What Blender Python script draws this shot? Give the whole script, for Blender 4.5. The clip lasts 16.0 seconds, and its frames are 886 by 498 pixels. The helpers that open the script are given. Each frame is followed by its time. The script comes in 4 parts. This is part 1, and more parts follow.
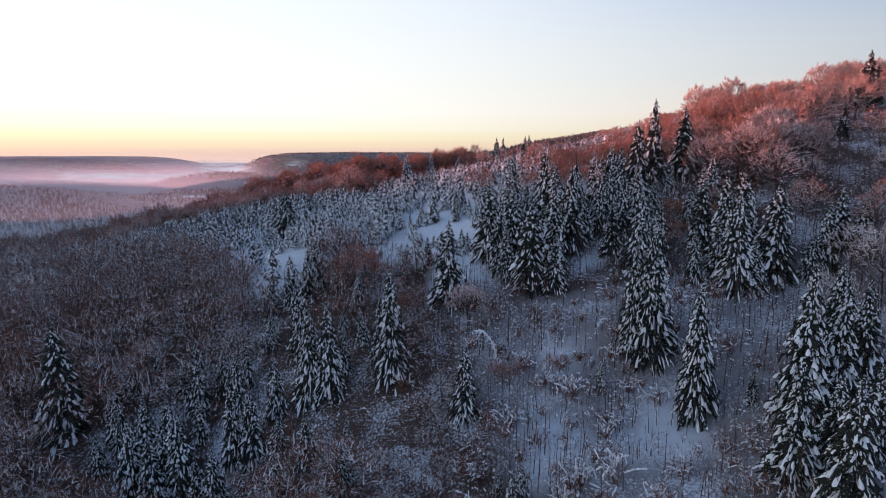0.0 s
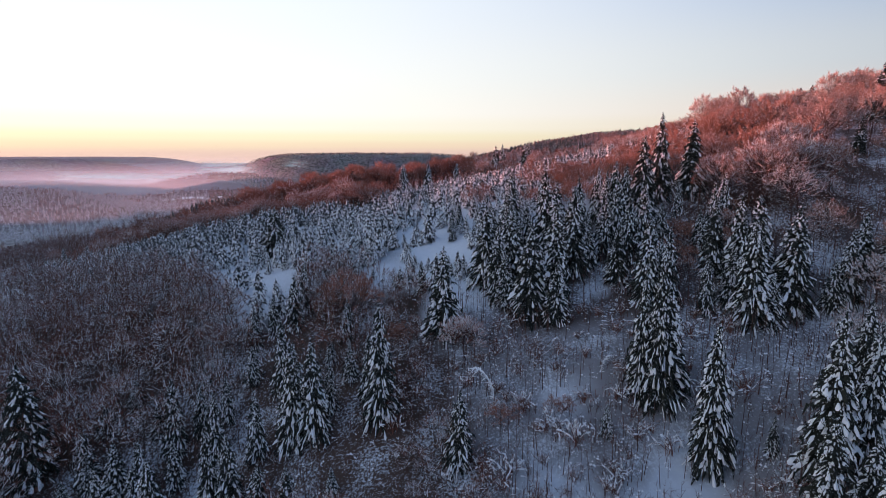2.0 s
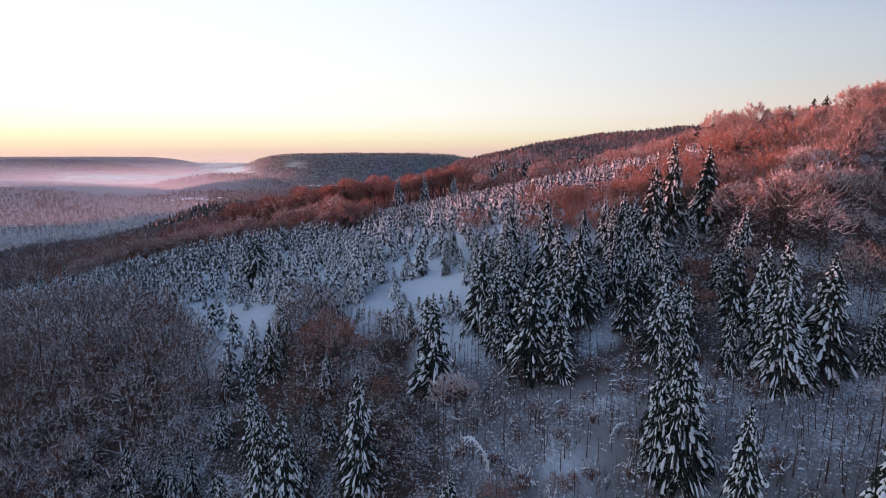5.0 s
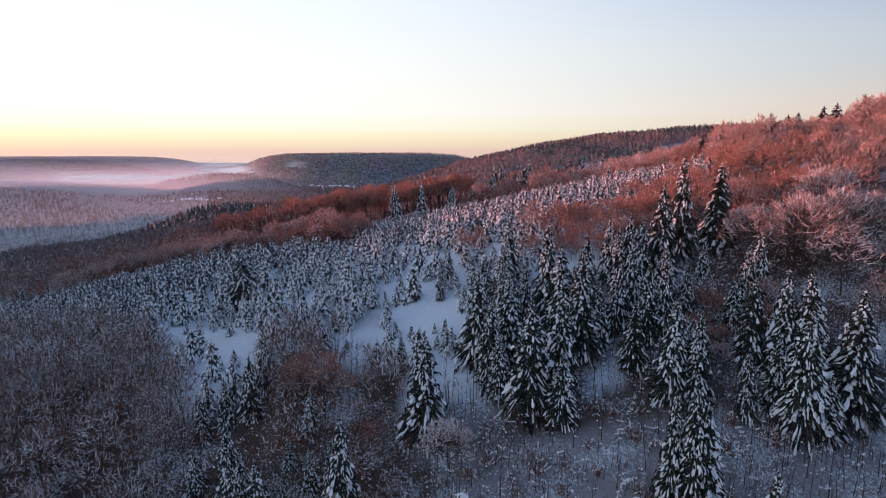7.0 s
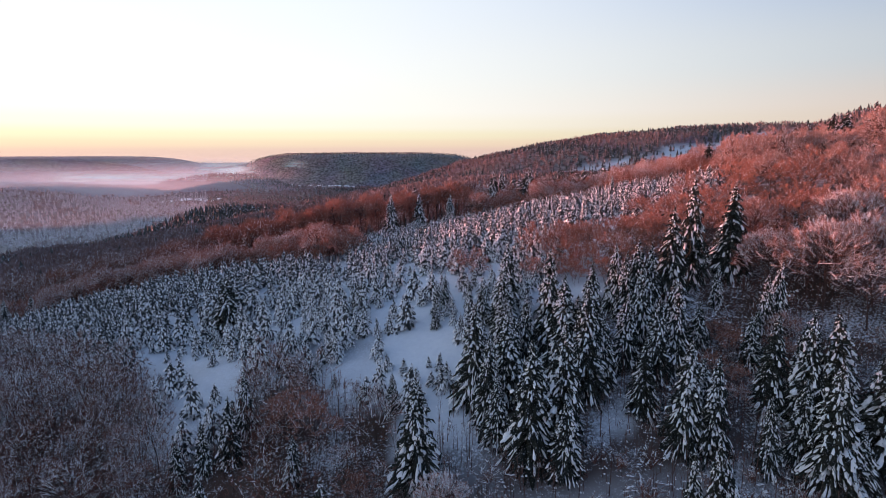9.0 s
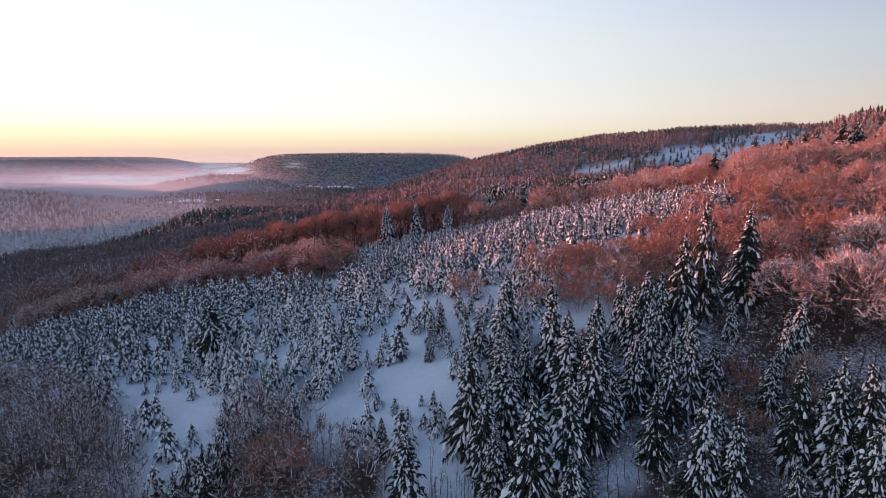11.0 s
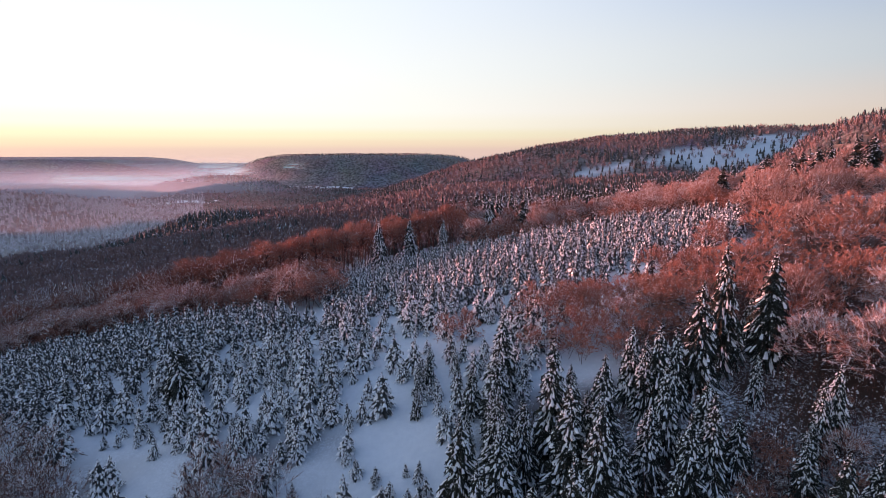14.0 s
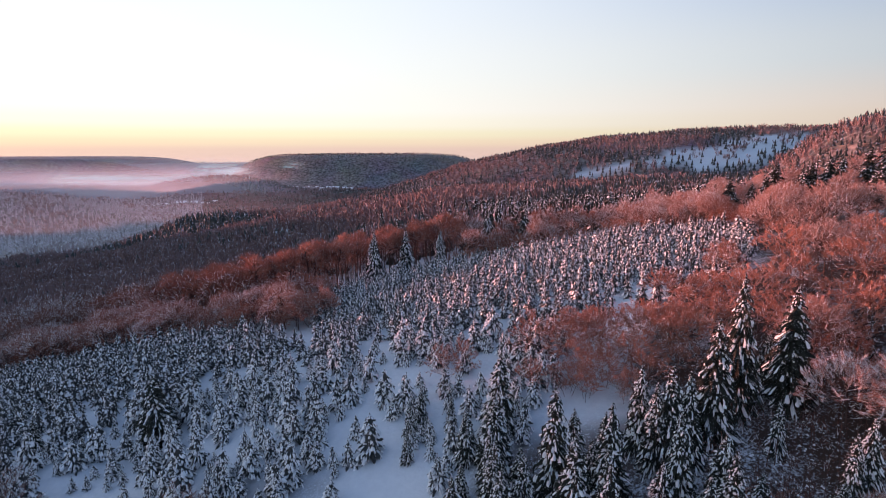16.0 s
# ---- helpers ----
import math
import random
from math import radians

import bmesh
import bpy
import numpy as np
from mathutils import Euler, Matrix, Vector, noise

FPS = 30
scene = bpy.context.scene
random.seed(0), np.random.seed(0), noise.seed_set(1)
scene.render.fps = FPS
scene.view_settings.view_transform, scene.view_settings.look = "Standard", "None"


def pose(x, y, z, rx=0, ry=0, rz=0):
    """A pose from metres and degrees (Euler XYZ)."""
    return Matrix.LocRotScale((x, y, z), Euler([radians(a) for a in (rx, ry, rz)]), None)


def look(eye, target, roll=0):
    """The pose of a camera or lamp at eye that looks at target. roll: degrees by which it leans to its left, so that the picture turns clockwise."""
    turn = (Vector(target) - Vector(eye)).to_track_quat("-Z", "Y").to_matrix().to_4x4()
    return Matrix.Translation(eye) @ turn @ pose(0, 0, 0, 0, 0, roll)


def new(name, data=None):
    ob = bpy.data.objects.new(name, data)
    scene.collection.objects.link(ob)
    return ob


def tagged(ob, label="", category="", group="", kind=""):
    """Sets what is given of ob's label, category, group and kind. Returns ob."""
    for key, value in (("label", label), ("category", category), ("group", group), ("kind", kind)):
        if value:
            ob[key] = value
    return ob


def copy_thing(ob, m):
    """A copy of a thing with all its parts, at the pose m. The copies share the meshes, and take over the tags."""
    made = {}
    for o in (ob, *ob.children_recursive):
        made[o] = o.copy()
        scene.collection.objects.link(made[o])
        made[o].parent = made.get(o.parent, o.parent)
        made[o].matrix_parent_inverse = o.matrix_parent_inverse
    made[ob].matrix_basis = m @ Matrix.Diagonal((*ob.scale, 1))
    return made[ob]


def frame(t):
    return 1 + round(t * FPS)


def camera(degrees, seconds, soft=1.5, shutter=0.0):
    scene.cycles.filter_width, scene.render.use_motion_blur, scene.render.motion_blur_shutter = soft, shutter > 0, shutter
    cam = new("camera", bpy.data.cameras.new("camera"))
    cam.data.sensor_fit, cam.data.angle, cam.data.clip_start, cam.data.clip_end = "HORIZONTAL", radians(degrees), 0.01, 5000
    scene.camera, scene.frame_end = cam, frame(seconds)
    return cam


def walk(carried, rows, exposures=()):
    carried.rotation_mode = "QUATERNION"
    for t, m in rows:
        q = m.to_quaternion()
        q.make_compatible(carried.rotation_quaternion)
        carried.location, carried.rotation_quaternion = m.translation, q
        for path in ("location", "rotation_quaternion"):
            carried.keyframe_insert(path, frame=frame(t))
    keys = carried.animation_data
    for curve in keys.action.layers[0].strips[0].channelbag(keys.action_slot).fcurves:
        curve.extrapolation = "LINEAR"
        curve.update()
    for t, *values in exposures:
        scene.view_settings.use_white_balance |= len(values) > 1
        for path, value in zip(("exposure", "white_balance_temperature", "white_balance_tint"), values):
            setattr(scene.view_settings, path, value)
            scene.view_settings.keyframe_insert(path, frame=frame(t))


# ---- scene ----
cam = camera(77.3, 16.0, soft=0.75)
METRES, EYE, TILT, LEAN, TURN = 52.0, 40.0, -9.86, 0.0, 0.0
ROWS = [
    (0.0, 0.0, 0.0, 0.0, -0.0, 0.0, 0.0),
    (0.5, 0.0039, 0.0251, 0.0184, 0.01, -0.0, -0.01),
    (1.0, 0.0073, 0.0502, 0.0366, -0.0, 0.01, -0.01),
    (1.5, 0.011, 0.0753, 0.0548, -0.01, 0.0, 0.02),
    (2.0, 0.0151, 0.1002, 0.0731, -0.01, 0.01, -0.0),
    (2.5, 0.0191, 0.1252, 0.0913, 0.02, 0.01, -0.01),
    (3.0, 0.0231, 0.1506, 0.1094, 0.01, 0.02, -0.02),
    (3.5, 0.0269, 0.1762, 0.1276, 0.04, 0.02, -0.03),
    (4.0, 0.031, 0.2019, 0.1462, 0.04, 0.01, -0.03),
    (6.5, 0.055, 0.3299, 0.2403, 0.13, -0.12, -0.01),
    (7.0, 0.0593, 0.3552, 0.2581, 0.13, -0.12, -0.03),
    (7.5, 0.0634, 0.38, 0.2765, 0.13, -0.13, -0.03),
    (8.0, 0.0669, 0.4051, 0.2947, 0.13, -0.14, 0.0),
    (8.5, 0.0697, 0.4298, 0.3134, 0.14, -0.18, 0.03),
    (9.0, 0.0735, 0.4545, 0.3319, 0.16, -0.21, 0.05),
    (11.5, 0.0911, 0.5783, 0.4198, 0.12, -0.2, 0.06),
    (12.0, 0.0954, 0.6035, 0.4377, 0.12, -0.2, 0.05),
    (12.5, 0.0996, 0.6286, 0.4555, 0.11, -0.21, 0.06),
    (13.0, 0.1041, 0.6534, 0.4736, 0.09, -0.22, 0.02),
    (13.5, 0.1081, 0.6779, 0.4917, 0.08, -0.23, 0.02),
    (14.0, 0.113, 0.7032, 0.5091, 0.08, -0.23, 0.02),
    (14.5, 0.1173, 0.7282, 0.5268, 0.09, -0.25, 0.01),
    (15.0, 0.1212, 0.7533, 0.5438, 0.08, -0.26, 0.01),
    (15.5, 0.1254, 0.7789, 0.5614, 0.09, -0.3, 0.01),
    (16.0, 0.1296, 0.8049, 0.5788, 0.09, -0.32, 0.03),
]
walk(cam, [(t, pose(0, 0, EYE, TILT, LEAN, TURN) @ pose(METRES * x, METRES * y, METRES * z, 90 + pitch, roll, yaw)) for t, x, y, z, yaw, pitch, roll in ROWS])

# ---------------------------------------------------------------- sky and sun
SUN_AZIMUTH = 70.0    # degrees to the left of straight ahead
GLOW_AZIMUTH = 52.0   # the brightest part of the horizon
SUN_HEIGHT = 2.2
scene.view_settings.exposure = 1.2

world = bpy.data.worlds.new("winter_dusk_sky")
scene.world = world
world.use_nodes = True
wn, wl = world.node_tree.nodes, world.node_tree.links
wn.clear()
sky = wn.new("ShaderNodeTexSky")
sky.sky_type = "NISHITA"
sky.sun_disc = False
sky.sun_elevation = radians(SUN_HEIGHT)
sky.sun_rotation = radians(-SUN_AZIMUTH)
sky.altitude = 400
sky.air_density, sky.dust_density, sky.ozone_density = 1.0, 1.2, 1.6

# the dusk glow: colours by height above the horizon, towards the sun and away from it
place_on_sky = wn.new("ShaderNodeTexCoord")
apart = wn.new("ShaderNodeSeparateXYZ")
wl.new(place_on_sky.outputs["Generated"], apart.inputs["Vector"])


def sky_ramp(stops):
    ramp = wn.new("ShaderNodeValToRGB")
    ramp.color_ramp.interpolation = "EASE"
    el = ramp.color_ramp.elements
    while len(el) < len(stops):
        el.new(0.5)
    for q, (deg, colour) in zip(el, stops):
        q.position, q.color = math.sin(radians(deg)), (*colour, 1)
    wl.new(apart.outputs["Z"], ramp.inputs["Fac"])
    return ramp.outputs["Color"]


glow = sky_ramp([(0, (0.88, 0.66, 0.58)), (0.7, (0.97, 0.80, 0.61)), (1.5, (1.0, 0.94, 0.70)), (2.5, (1.05, 1.02, 0.90)), (4.0, (1.07, 1.06, 1.03)), (16, (0.98, 1.03, 1.10)), (32, (0.81, 0.90, 1.10)), (60, (0.165, 0.25, 0.445))])
shade = sky_ramp([(0, (0.56, 0.39, 0.35)), (3, (0.58, 0.44, 0.40)), (8, (0.39, 0.44, 0.53)), (16, (0.14, 0.27, 0.55)), (32, (0.20, 0.285, 0.47)), (60, (0.15, 0.23, 0.41))])
towards = wn.new("ShaderNodeVectorMath"); towards.operation = "DOT_PRODUCT"
towards.inputs[1].default_value = (-math.sin(radians(GLOW_AZIMUTH)), math.cos(radians(GLOW_AZIMUTH)), 0)
wl.new(place_on_sky.outputs["Generated"], towards.inputs[0])
share = wn.new("ShaderNodeMapRange")
share.interpolation_type = "SMOOTHSTEP"
share.inputs["From Min"].default_value, share.inputs["From Max"].default_value = -0.5, 0.95
wl.new(towards.outputs["Value"], share.inputs["Value"])
dusk = wn.new("ShaderNodeMix"); dusk.data_type = "RGBA"
wl.new(share.outputs["Result"], dusk.inputs["Factor"]); wl.new(shade, dusk.inputs["A"]); wl.new(glow, dusk.inputs["B"])
# eastern sky behind the view is raised as added fill for surfaces facing it
eastward = wn.new("ShaderNodeMapRange")
eastward.interpolation_type = "SMOOTHSTEP"
eastward.inputs["From Min"].default_value, eastward.inputs["From Max"].default_value = -0.4, 0.6
eastward.inputs["To Min"].default_value, eastward.inputs["To Max"].default_value = 1.25, 1.0
wl.new(apart.outputs["Y"], eastward.inputs["Value"])
brightened = wn.new("ShaderNodeVectorMath"); brightened.operation = "SCALE"
wl.new(dusk.outputs["Result"], brightened.inputs[0]); wl.new(eastward.outputs["Result"], brightened.inputs["Scale"])
sky_back, dusk_back = wn.new("ShaderNodeBackground"), wn.new("ShaderNodeBackground")
sky_back.inputs["Strength"].default_value = 0.022
dusk_back.inputs["Strength"].default_value = 0.405
both_skies = wn.new("ShaderNodeAddShader")
wout = wn.new("ShaderNodeOutputWorld")
wl.new(sky.outputs["Color"], sky_back.inputs["Color"])
wl.new(brightened.outputs["Vector"], dusk_back.inputs["Color"])
wl.new(sky_back.outputs["Background"], both_skies.inputs[0]); wl.new(dusk_back.outputs["Background"], both_skies.inputs[1])
wl.new(both_skies.outputs["Shader"], wout.inputs["Surface"])

sun = new("low_sun", bpy.data.lights.new("low_sun", "SUN"))
sun.data.energy = 5.0
sun.data.angle = radians(1.1)    # veiled by haze near the horizon
sun.data.color = (1.0, 0.34, 0.28)
a, e = radians(SUN_AZIMUTH), radians(SUN_HEIGHT)
TO_SUN = Vector((-math.sin(a) * math.cos(e), math.cos(a) * math.cos(e), math.sin(e)))
sun.matrix_world = look(TO_SUN * 300 + Vector((0, 100, 30)), (0, 100, 30))

# ---------------------------------------------------------------- materials
def material(name, dark, light, scale, rough=0.8, bump=0.0, bump_scale=8.0, per="object", spread=0.25, specks=None):
    """A grainy surface between two colours; specks: (colour, scale, threshold) of patches lying on it."""
    m = bpy.data.materials.new(name)
    m.use_nodes = True
    n, l = m.node_tree.nodes, m.node_tree.links
    bsdf = n["Principled BSDF"]
    co = n.new("ShaderNodeTexCoord")
    fine, broad = n.new("ShaderNodeTexNoise"), n.new("ShaderNodeTexNoise")
    fine.inputs["Scale"].default_value, fine.inputs["Detail"].default_value = scale, 5
    broad.inputs["Scale"].default_value, broad.inputs["Detail"].default_value = scale * 0.13, 3
    both = n.new("ShaderNodeMath"); both.operation = "MULTIPLY_ADD"
    both.inputs[1].default_value = 0.6
    half = n.new("ShaderNodeMath"); half.operation = "MULTIPLY"; half.inputs[1].default_value = 0.4
    pick = n.new("ShaderNodeObjectInfo") if per == "object" else n.new("ShaderNodeNewGeometry")
    rnd = n.new("ShaderNodeMath"); rnd.operation = "MULTIPLY_ADD"
    rnd.inputs[1].default_value, rnd.inputs[2].default_value = spread, -spread / 2
    add = n.new("ShaderNodeMath"); add.operation = "ADD"; add.use_clamp = True
    mix = n.new("ShaderNodeMix"); mix.data_type = "RGBA"
    mix.inputs["A"].default_value, mix.inputs["B"].default_value = (*dark, 1), (*light, 1)
    for tex in (fine, broad):
        l.new(co.outputs["Object"], tex.inputs["Vector"])
    l.new(broad.outputs["Fac"], half.inputs[0])
    l.new(fine.outputs["Fac"], both.inputs[0]); l.new(half.outputs[0], both.inputs[2])
    l.new(pick.outputs["Random" if per == "object" else "Random Per Island"], rnd.inputs[0])
    l.new(both.outputs[0], add.inputs[0]); l.new(rnd.outputs[0], add.inputs[1])
    l.new(add.outputs[0], mix.inputs["Factor"])
    colour = mix.outputs["Result"]
    if specks:
        spot = n.new("ShaderNodeTexNoise"); spot.inputs["Scale"].default_value = specks[1]; spot.inputs["Detail"].default_value = 4
        ramp = n.new("ShaderNodeMapRange"); ramp.inputs["From Min"].default_value = specks[2]; ramp.inputs["From Max"].default_value = specks[2] + 0.08
        over = n.new("ShaderNodeMix"); over.data_type = "RGBA"; over.inputs["B"].default_value = (*specks[0], 1)
        l.new(co.outputs["Object"], spot.inputs["Vector"]); l.new(spot.outputs["Fac"], ramp.inputs["Value"])
        l.new(ramp.outputs["Result"], over.inputs["Factor"]); l.new(colour, over.inputs["A"])
        colour = over.outputs["Result"]
    l.new(colour, bsdf.inputs["Base Color"])
    bsdf.inputs["Roughness"].default_value = rough
    bsdf.inputs["Specular IOR Level"].default_value = 0.25
    if bump:
        grain = n.new("ShaderNodeTexNoise"); grain.inputs["Scale"].default_value = bump_scale; grain.inputs["Detail"].default_value = 6
        b = n.new("ShaderNodeBump"); b.inputs["Strength"].default_value = bump; b.inputs["Distance"].default_value = 0.15
        l.new(co.outputs["Object"], grain.inputs["Vector"]); l.new(grain.outputs["Fac"], b.inputs["Height"]); l.new(b.outputs["Normal"], bsdf.inputs["Normal"])
    return m


M_GROUND = material("snowy_ground", (0.50, 0.55, 0.62), (0.74, 0.78, 0.83), 1.2, 0.7, 0.5, 1.8, spread=0.0)
M_SNOW = material("bough_snow", (0.82, 0.84, 0.87), (0.95, 0.95, 0.96), 3.0, 0.65, 0.4, 6.0)
M_NEEDLE = material("spruce_needles", (0.009, 0.012, 0.010), (0.036, 0.038, 0.028), 5.0, 0.85, 0.5, 14.0, specks=((0.5, 0.52, 0.56), 5.5, 0.6))
M_YOUNG_NEEDLE = material("frosted_needles", (0.025, 0.028, 0.028), (0.10, 0.10, 0.10), 5.0, 0.85, 0.5, 14.0, specks=((0.68, 0.68, 0.71), 3.0, 0.54))
M_BARK = material("dark_bark", (0.035, 0.024, 0.019), (0.10, 0.07, 0.055), 6.0, 0.9, 0.4, 10.0)
M_BEECH = material("beech_bark", (0.05, 0.03, 0.028), (0.12, 0.075, 0.066), 4.0, 0.9)
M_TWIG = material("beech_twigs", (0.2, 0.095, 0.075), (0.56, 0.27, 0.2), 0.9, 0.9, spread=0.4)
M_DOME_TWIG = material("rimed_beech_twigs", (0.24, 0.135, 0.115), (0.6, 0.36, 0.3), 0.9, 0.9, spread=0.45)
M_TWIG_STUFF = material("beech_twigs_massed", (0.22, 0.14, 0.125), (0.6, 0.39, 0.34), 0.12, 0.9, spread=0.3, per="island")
# darker twig copy: shade of the lower slope and wood's edge as colour
M_SHADED_TWIG = material("shaded_twigs", (0.1, 0.044, 0.034), (0.34, 0.145, 0.105), 0.9, 0.9, spread=0.4)
# darker copy of the massed twigs; the left wood's shade is in it
M_SHADED_WOOD = material("shaded_twigs_massed", (0.1, 0.055, 0.046), (0.31, 0.165, 0.135), 0.12, 0.9, spread=0.4, per="island")
M_FROST = material("branch_snow", (0.74, 0.74, 0.77), (0.94, 0.94, 0.95), 3.0, 0.8)
M_FAR_SPRUCE = material("far_spruces", (0.03, 0.036, 0.033), (0.10, 0.095, 0.088), 0.2, 0.9, per="island", spread=0.5, specks=((0.45, 0.46, 0.5), 0.35, 0.57))
# far woods: greyed and paled base colours also hold distance haze
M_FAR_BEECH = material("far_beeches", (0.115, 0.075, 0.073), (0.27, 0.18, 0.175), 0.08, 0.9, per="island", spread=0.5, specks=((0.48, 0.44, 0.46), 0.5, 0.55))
M_FAR_FROST_HAZE = material("far_frosted_hazy_woods", (0.22, 0.185, 0.19), (0.43, 0.37, 0.38), 0.1, 0.9, per="island", spread=0.6, specks=((0.66, 0.63, 0.66), 0.5, 0.5))
M_WALL = material("plaster", (0.45, 0.42, 0.4), (0.6, 0.58, 0.55), 2.0, 0.9)
M_PANE = material("window_dark", (0.02, 0.02, 0.025), (0.05, 0.05, 0.06), 2.0, 0.3)


# the ground turns to a canopy of bare and frosted woods where they cover it
gn, gl = M_GROUND.node_tree.nodes, M_GROUND.node_tree.links
gb = gn["Principled BSDF"]
snow_colour = gb.inputs["Base Color"].links[0].from_socket
wooded = gn.new("ShaderNodeAttribute"); wooded.attribute_name = "wooded"
gco = gn.new("ShaderNodeTexCoord")
crowns, stands = gn.new("ShaderNodeTexNoise"), gn.new("ShaderNodeTexNoise")
crowns.inputs["Scale"].default_value, crowns.inputs["Detail"].default_value = 0.09, 6
stands.inputs["Scale"].default_value, stands.inputs["Detail"].default_value = 0.006, 4
# the pale end of the canopy colours also holds some haze
crown_ramp = gn.new("ShaderNodeValToRGB")
crown_ramp.color_ramp.elements[0].position, crown_ramp.color_ramp.elements[0].color = 0.35, (0.09, 0.07, 0.072, 1)
crown_ramp.color_ramp.elements[1].position, crown_ramp.color_ramp.elements[1].color = 0.68, (0.45, 0.38, 0.39, 1)
stand_mix = gn.new("ShaderNodeMix"); stand_mix.data_type = "RGBA"; stand_mix.blend_type = "MULTIPLY"; stand_mix.inputs["Factor"].default_value = 0.6
cover_mix = gn.new("ShaderNodeMix"); cover_mix.data_type = "RGBA"
for q in (crowns, stands):
    gl.new(gco.outputs["Object"], q.inputs["Vector"])
gl.new(crowns.outputs["Fac"], crown_ramp.inputs["Fac"])
gl.new(crown_ramp.outputs["Color"], stand_mix.inputs["A"]); gl.new(stands.outputs["Color"], stand_mix.inputs["B"])
gl.new(wooded.outputs["Fac"], cover_mix.inputs["Factor"]); gl.new(snow_colour, cover_mix.inputs["A"]); gl.new(stand_mix.outputs["Result"], cover_mix.inputs["B"])
# brown litter, bramble and heather that stick out of the snow under the bare woods; the brown also paints the shade
# beneath the trees
litter_shade = gn.new("ShaderNodeAttribute"); litter_shade.attribute_name = "litter_shade"
tufts, tuft_patches = gn.new("ShaderNodeTexNoise"), gn.new("ShaderNodeTexNoise")
tufts.inputs["Scale"].default_value, tufts.inputs["Detail"].default_value, tufts.inputs["Roughness"].default_value = 3.4, 7, 0.72
tuft_patches.inputs["Scale"].default_value, tuft_patches.inputs["Detail"].default_value = 0.16, 3
for q in (tufts, tuft_patches):
    gl.new(gco.outputs["Object"], q.inputs["Vector"])
tuft_sum = gn.new("ShaderNodeMath"); tuft_sum.operation = "MULTIPLY_ADD"; tuft_sum.inputs[1].default_value = 0.6
gl.new(tuft_patches.outputs["Fac"], tuft_sum.inputs[0]); gl.new(tufts.outputs["Fac"], tuft_sum.inputs[2])
tuft_ramp = gn.new("ShaderNodeMapRange")
tuft_ramp.inputs["From Min"].default_value, tuft_ramp.inputs["From Max"].default_value = 0.64, 0.80
gl.new(tuft_sum.outputs[0], tuft_ramp.inputs["Value"])
tuft_share = gn.new("ShaderNodeMath"); tuft_share.operation = "MULTIPLY"
gl.new(tuft_ramp.outputs["Result"], tuft_share.inputs[0]); gl.new(litter_shade.outputs["Fac"], tuft_share.inputs[1])
tuft_mix = gn.new("ShaderNodeMix"); tuft_mix.data_type = "RGBA"; tuft_mix.inputs["B"].default_value = (0.075, 0.046, 0.036, 1)
gl.new(tuft_share.outputs[0], tuft_mix.inputs["Factor"]); gl.new(cover_mix.outputs["Result"], tuft_mix.inputs["A"])
gl.new(tuft_mix.outputs["Result"], gb.inputs["Base Color"])

M_SAPLING = material("sapling_bark", (0.062, 0.036, 0.031), (0.2, 0.108, 0.09), 0.3, 0.9, per="island", spread=0.5)

# ---------------------------------------------------------------- lie of the land

PY = [-400, -60, 0, 40, 55, 64, 74, 84, 100, 120, 140, 165, 207, 257, 350, 500, 700, 900, 1200, 1600, 2600]
PZ = [-150, -38, -14, 2, 7.5, 10.5, 15, 20, 26.3, 30, 32, 31, 27, 23, 20, 17, 11, -4, -50, -110, -200]

def sstep(a, b, v):
    u = np.clip((v - a) / (b - a), 0, 1)
    return u * u * (3 - 2 * u)

def wavy(x, y, size, k=0.0):
    u, v = x / size, y / size
    return (np.sin(u * 1.3 + 1.7 * np.sin(v * 0.9 + k)) + np.sin(v * 1.1 + 1.3 * np.sin(u * 1.2 + 2 + k)) + np.sin((u + v) * 2.3 + k) * 0.5 + np.sin((u - v) * 3.1 + 2 * k) * 0.4) / 2.9

def hill(x, y, cx, cy, rx, ry, turn, top, power=2.0):
    c, s = np.cos(turn), np.sin(turn)
    u, v = ((x - cx) * c + (y - cy) * s) / rx, (-(x - cx) * s + (y - cy) * c) / ry
    r = np.sqrt(u * u + v * v)
    return FLOOR + (top - FLOOR) * np.exp(-0.7 * r ** power)

FLOOR = -140.0
# centre, half widths, turn, height of the top, how flat
HILLS = [
    # first three: unseen ridges added to shade the near slope from the sun
    (-1185, 530, 480, 150, 1.22, 71.5, 6.0),
    (-1236, 391, 141, 120, 1.22, 120, 12.0),
    (-1195, 515, 64, 130, 1.22, 92, 10.0),
    (930, 1560, 980, 560, 0.1, 106, 3.2),
    (640, 800, 200, 260, 0.0, 108, 2.4),
    (-2850, 4250, 1080, 420, 0.0, 14, 6.0),
    (-450, 3300, 720, 480, 0.05, 34, 8.0),
    (1000, 3600, 900, 500, 0.0, 30, 3.0),
    (-890, 2250, 250, 220, 0.1, -44, 2.4),
    (-1190, 1285, 350, 230, 0.55, -46, 2.6),
    (-1580, 2080, 430, 180, 0.1, -80, 2.6),
    (-285, 820, 170, 190, 0.0, -38, 2.6),
]

# gentle hollows and swells on the near slope: centre, half widths, rise
SWELLS = [(-34, 62, 20, 15, -6.0), (13, 60, 17, 8.5, -3.0), (29, 57, 8, 7, -2.6), (48, 72, 9, 9, -2.4), (-36, 119, 9, 9, -2.2), (-108, 160, 24, 18, -3.4), (-48, 142, 20, 18, 1.6), (3, 50, 40, 10, -1.0), (60, 122, 16, 16, 2.2)]

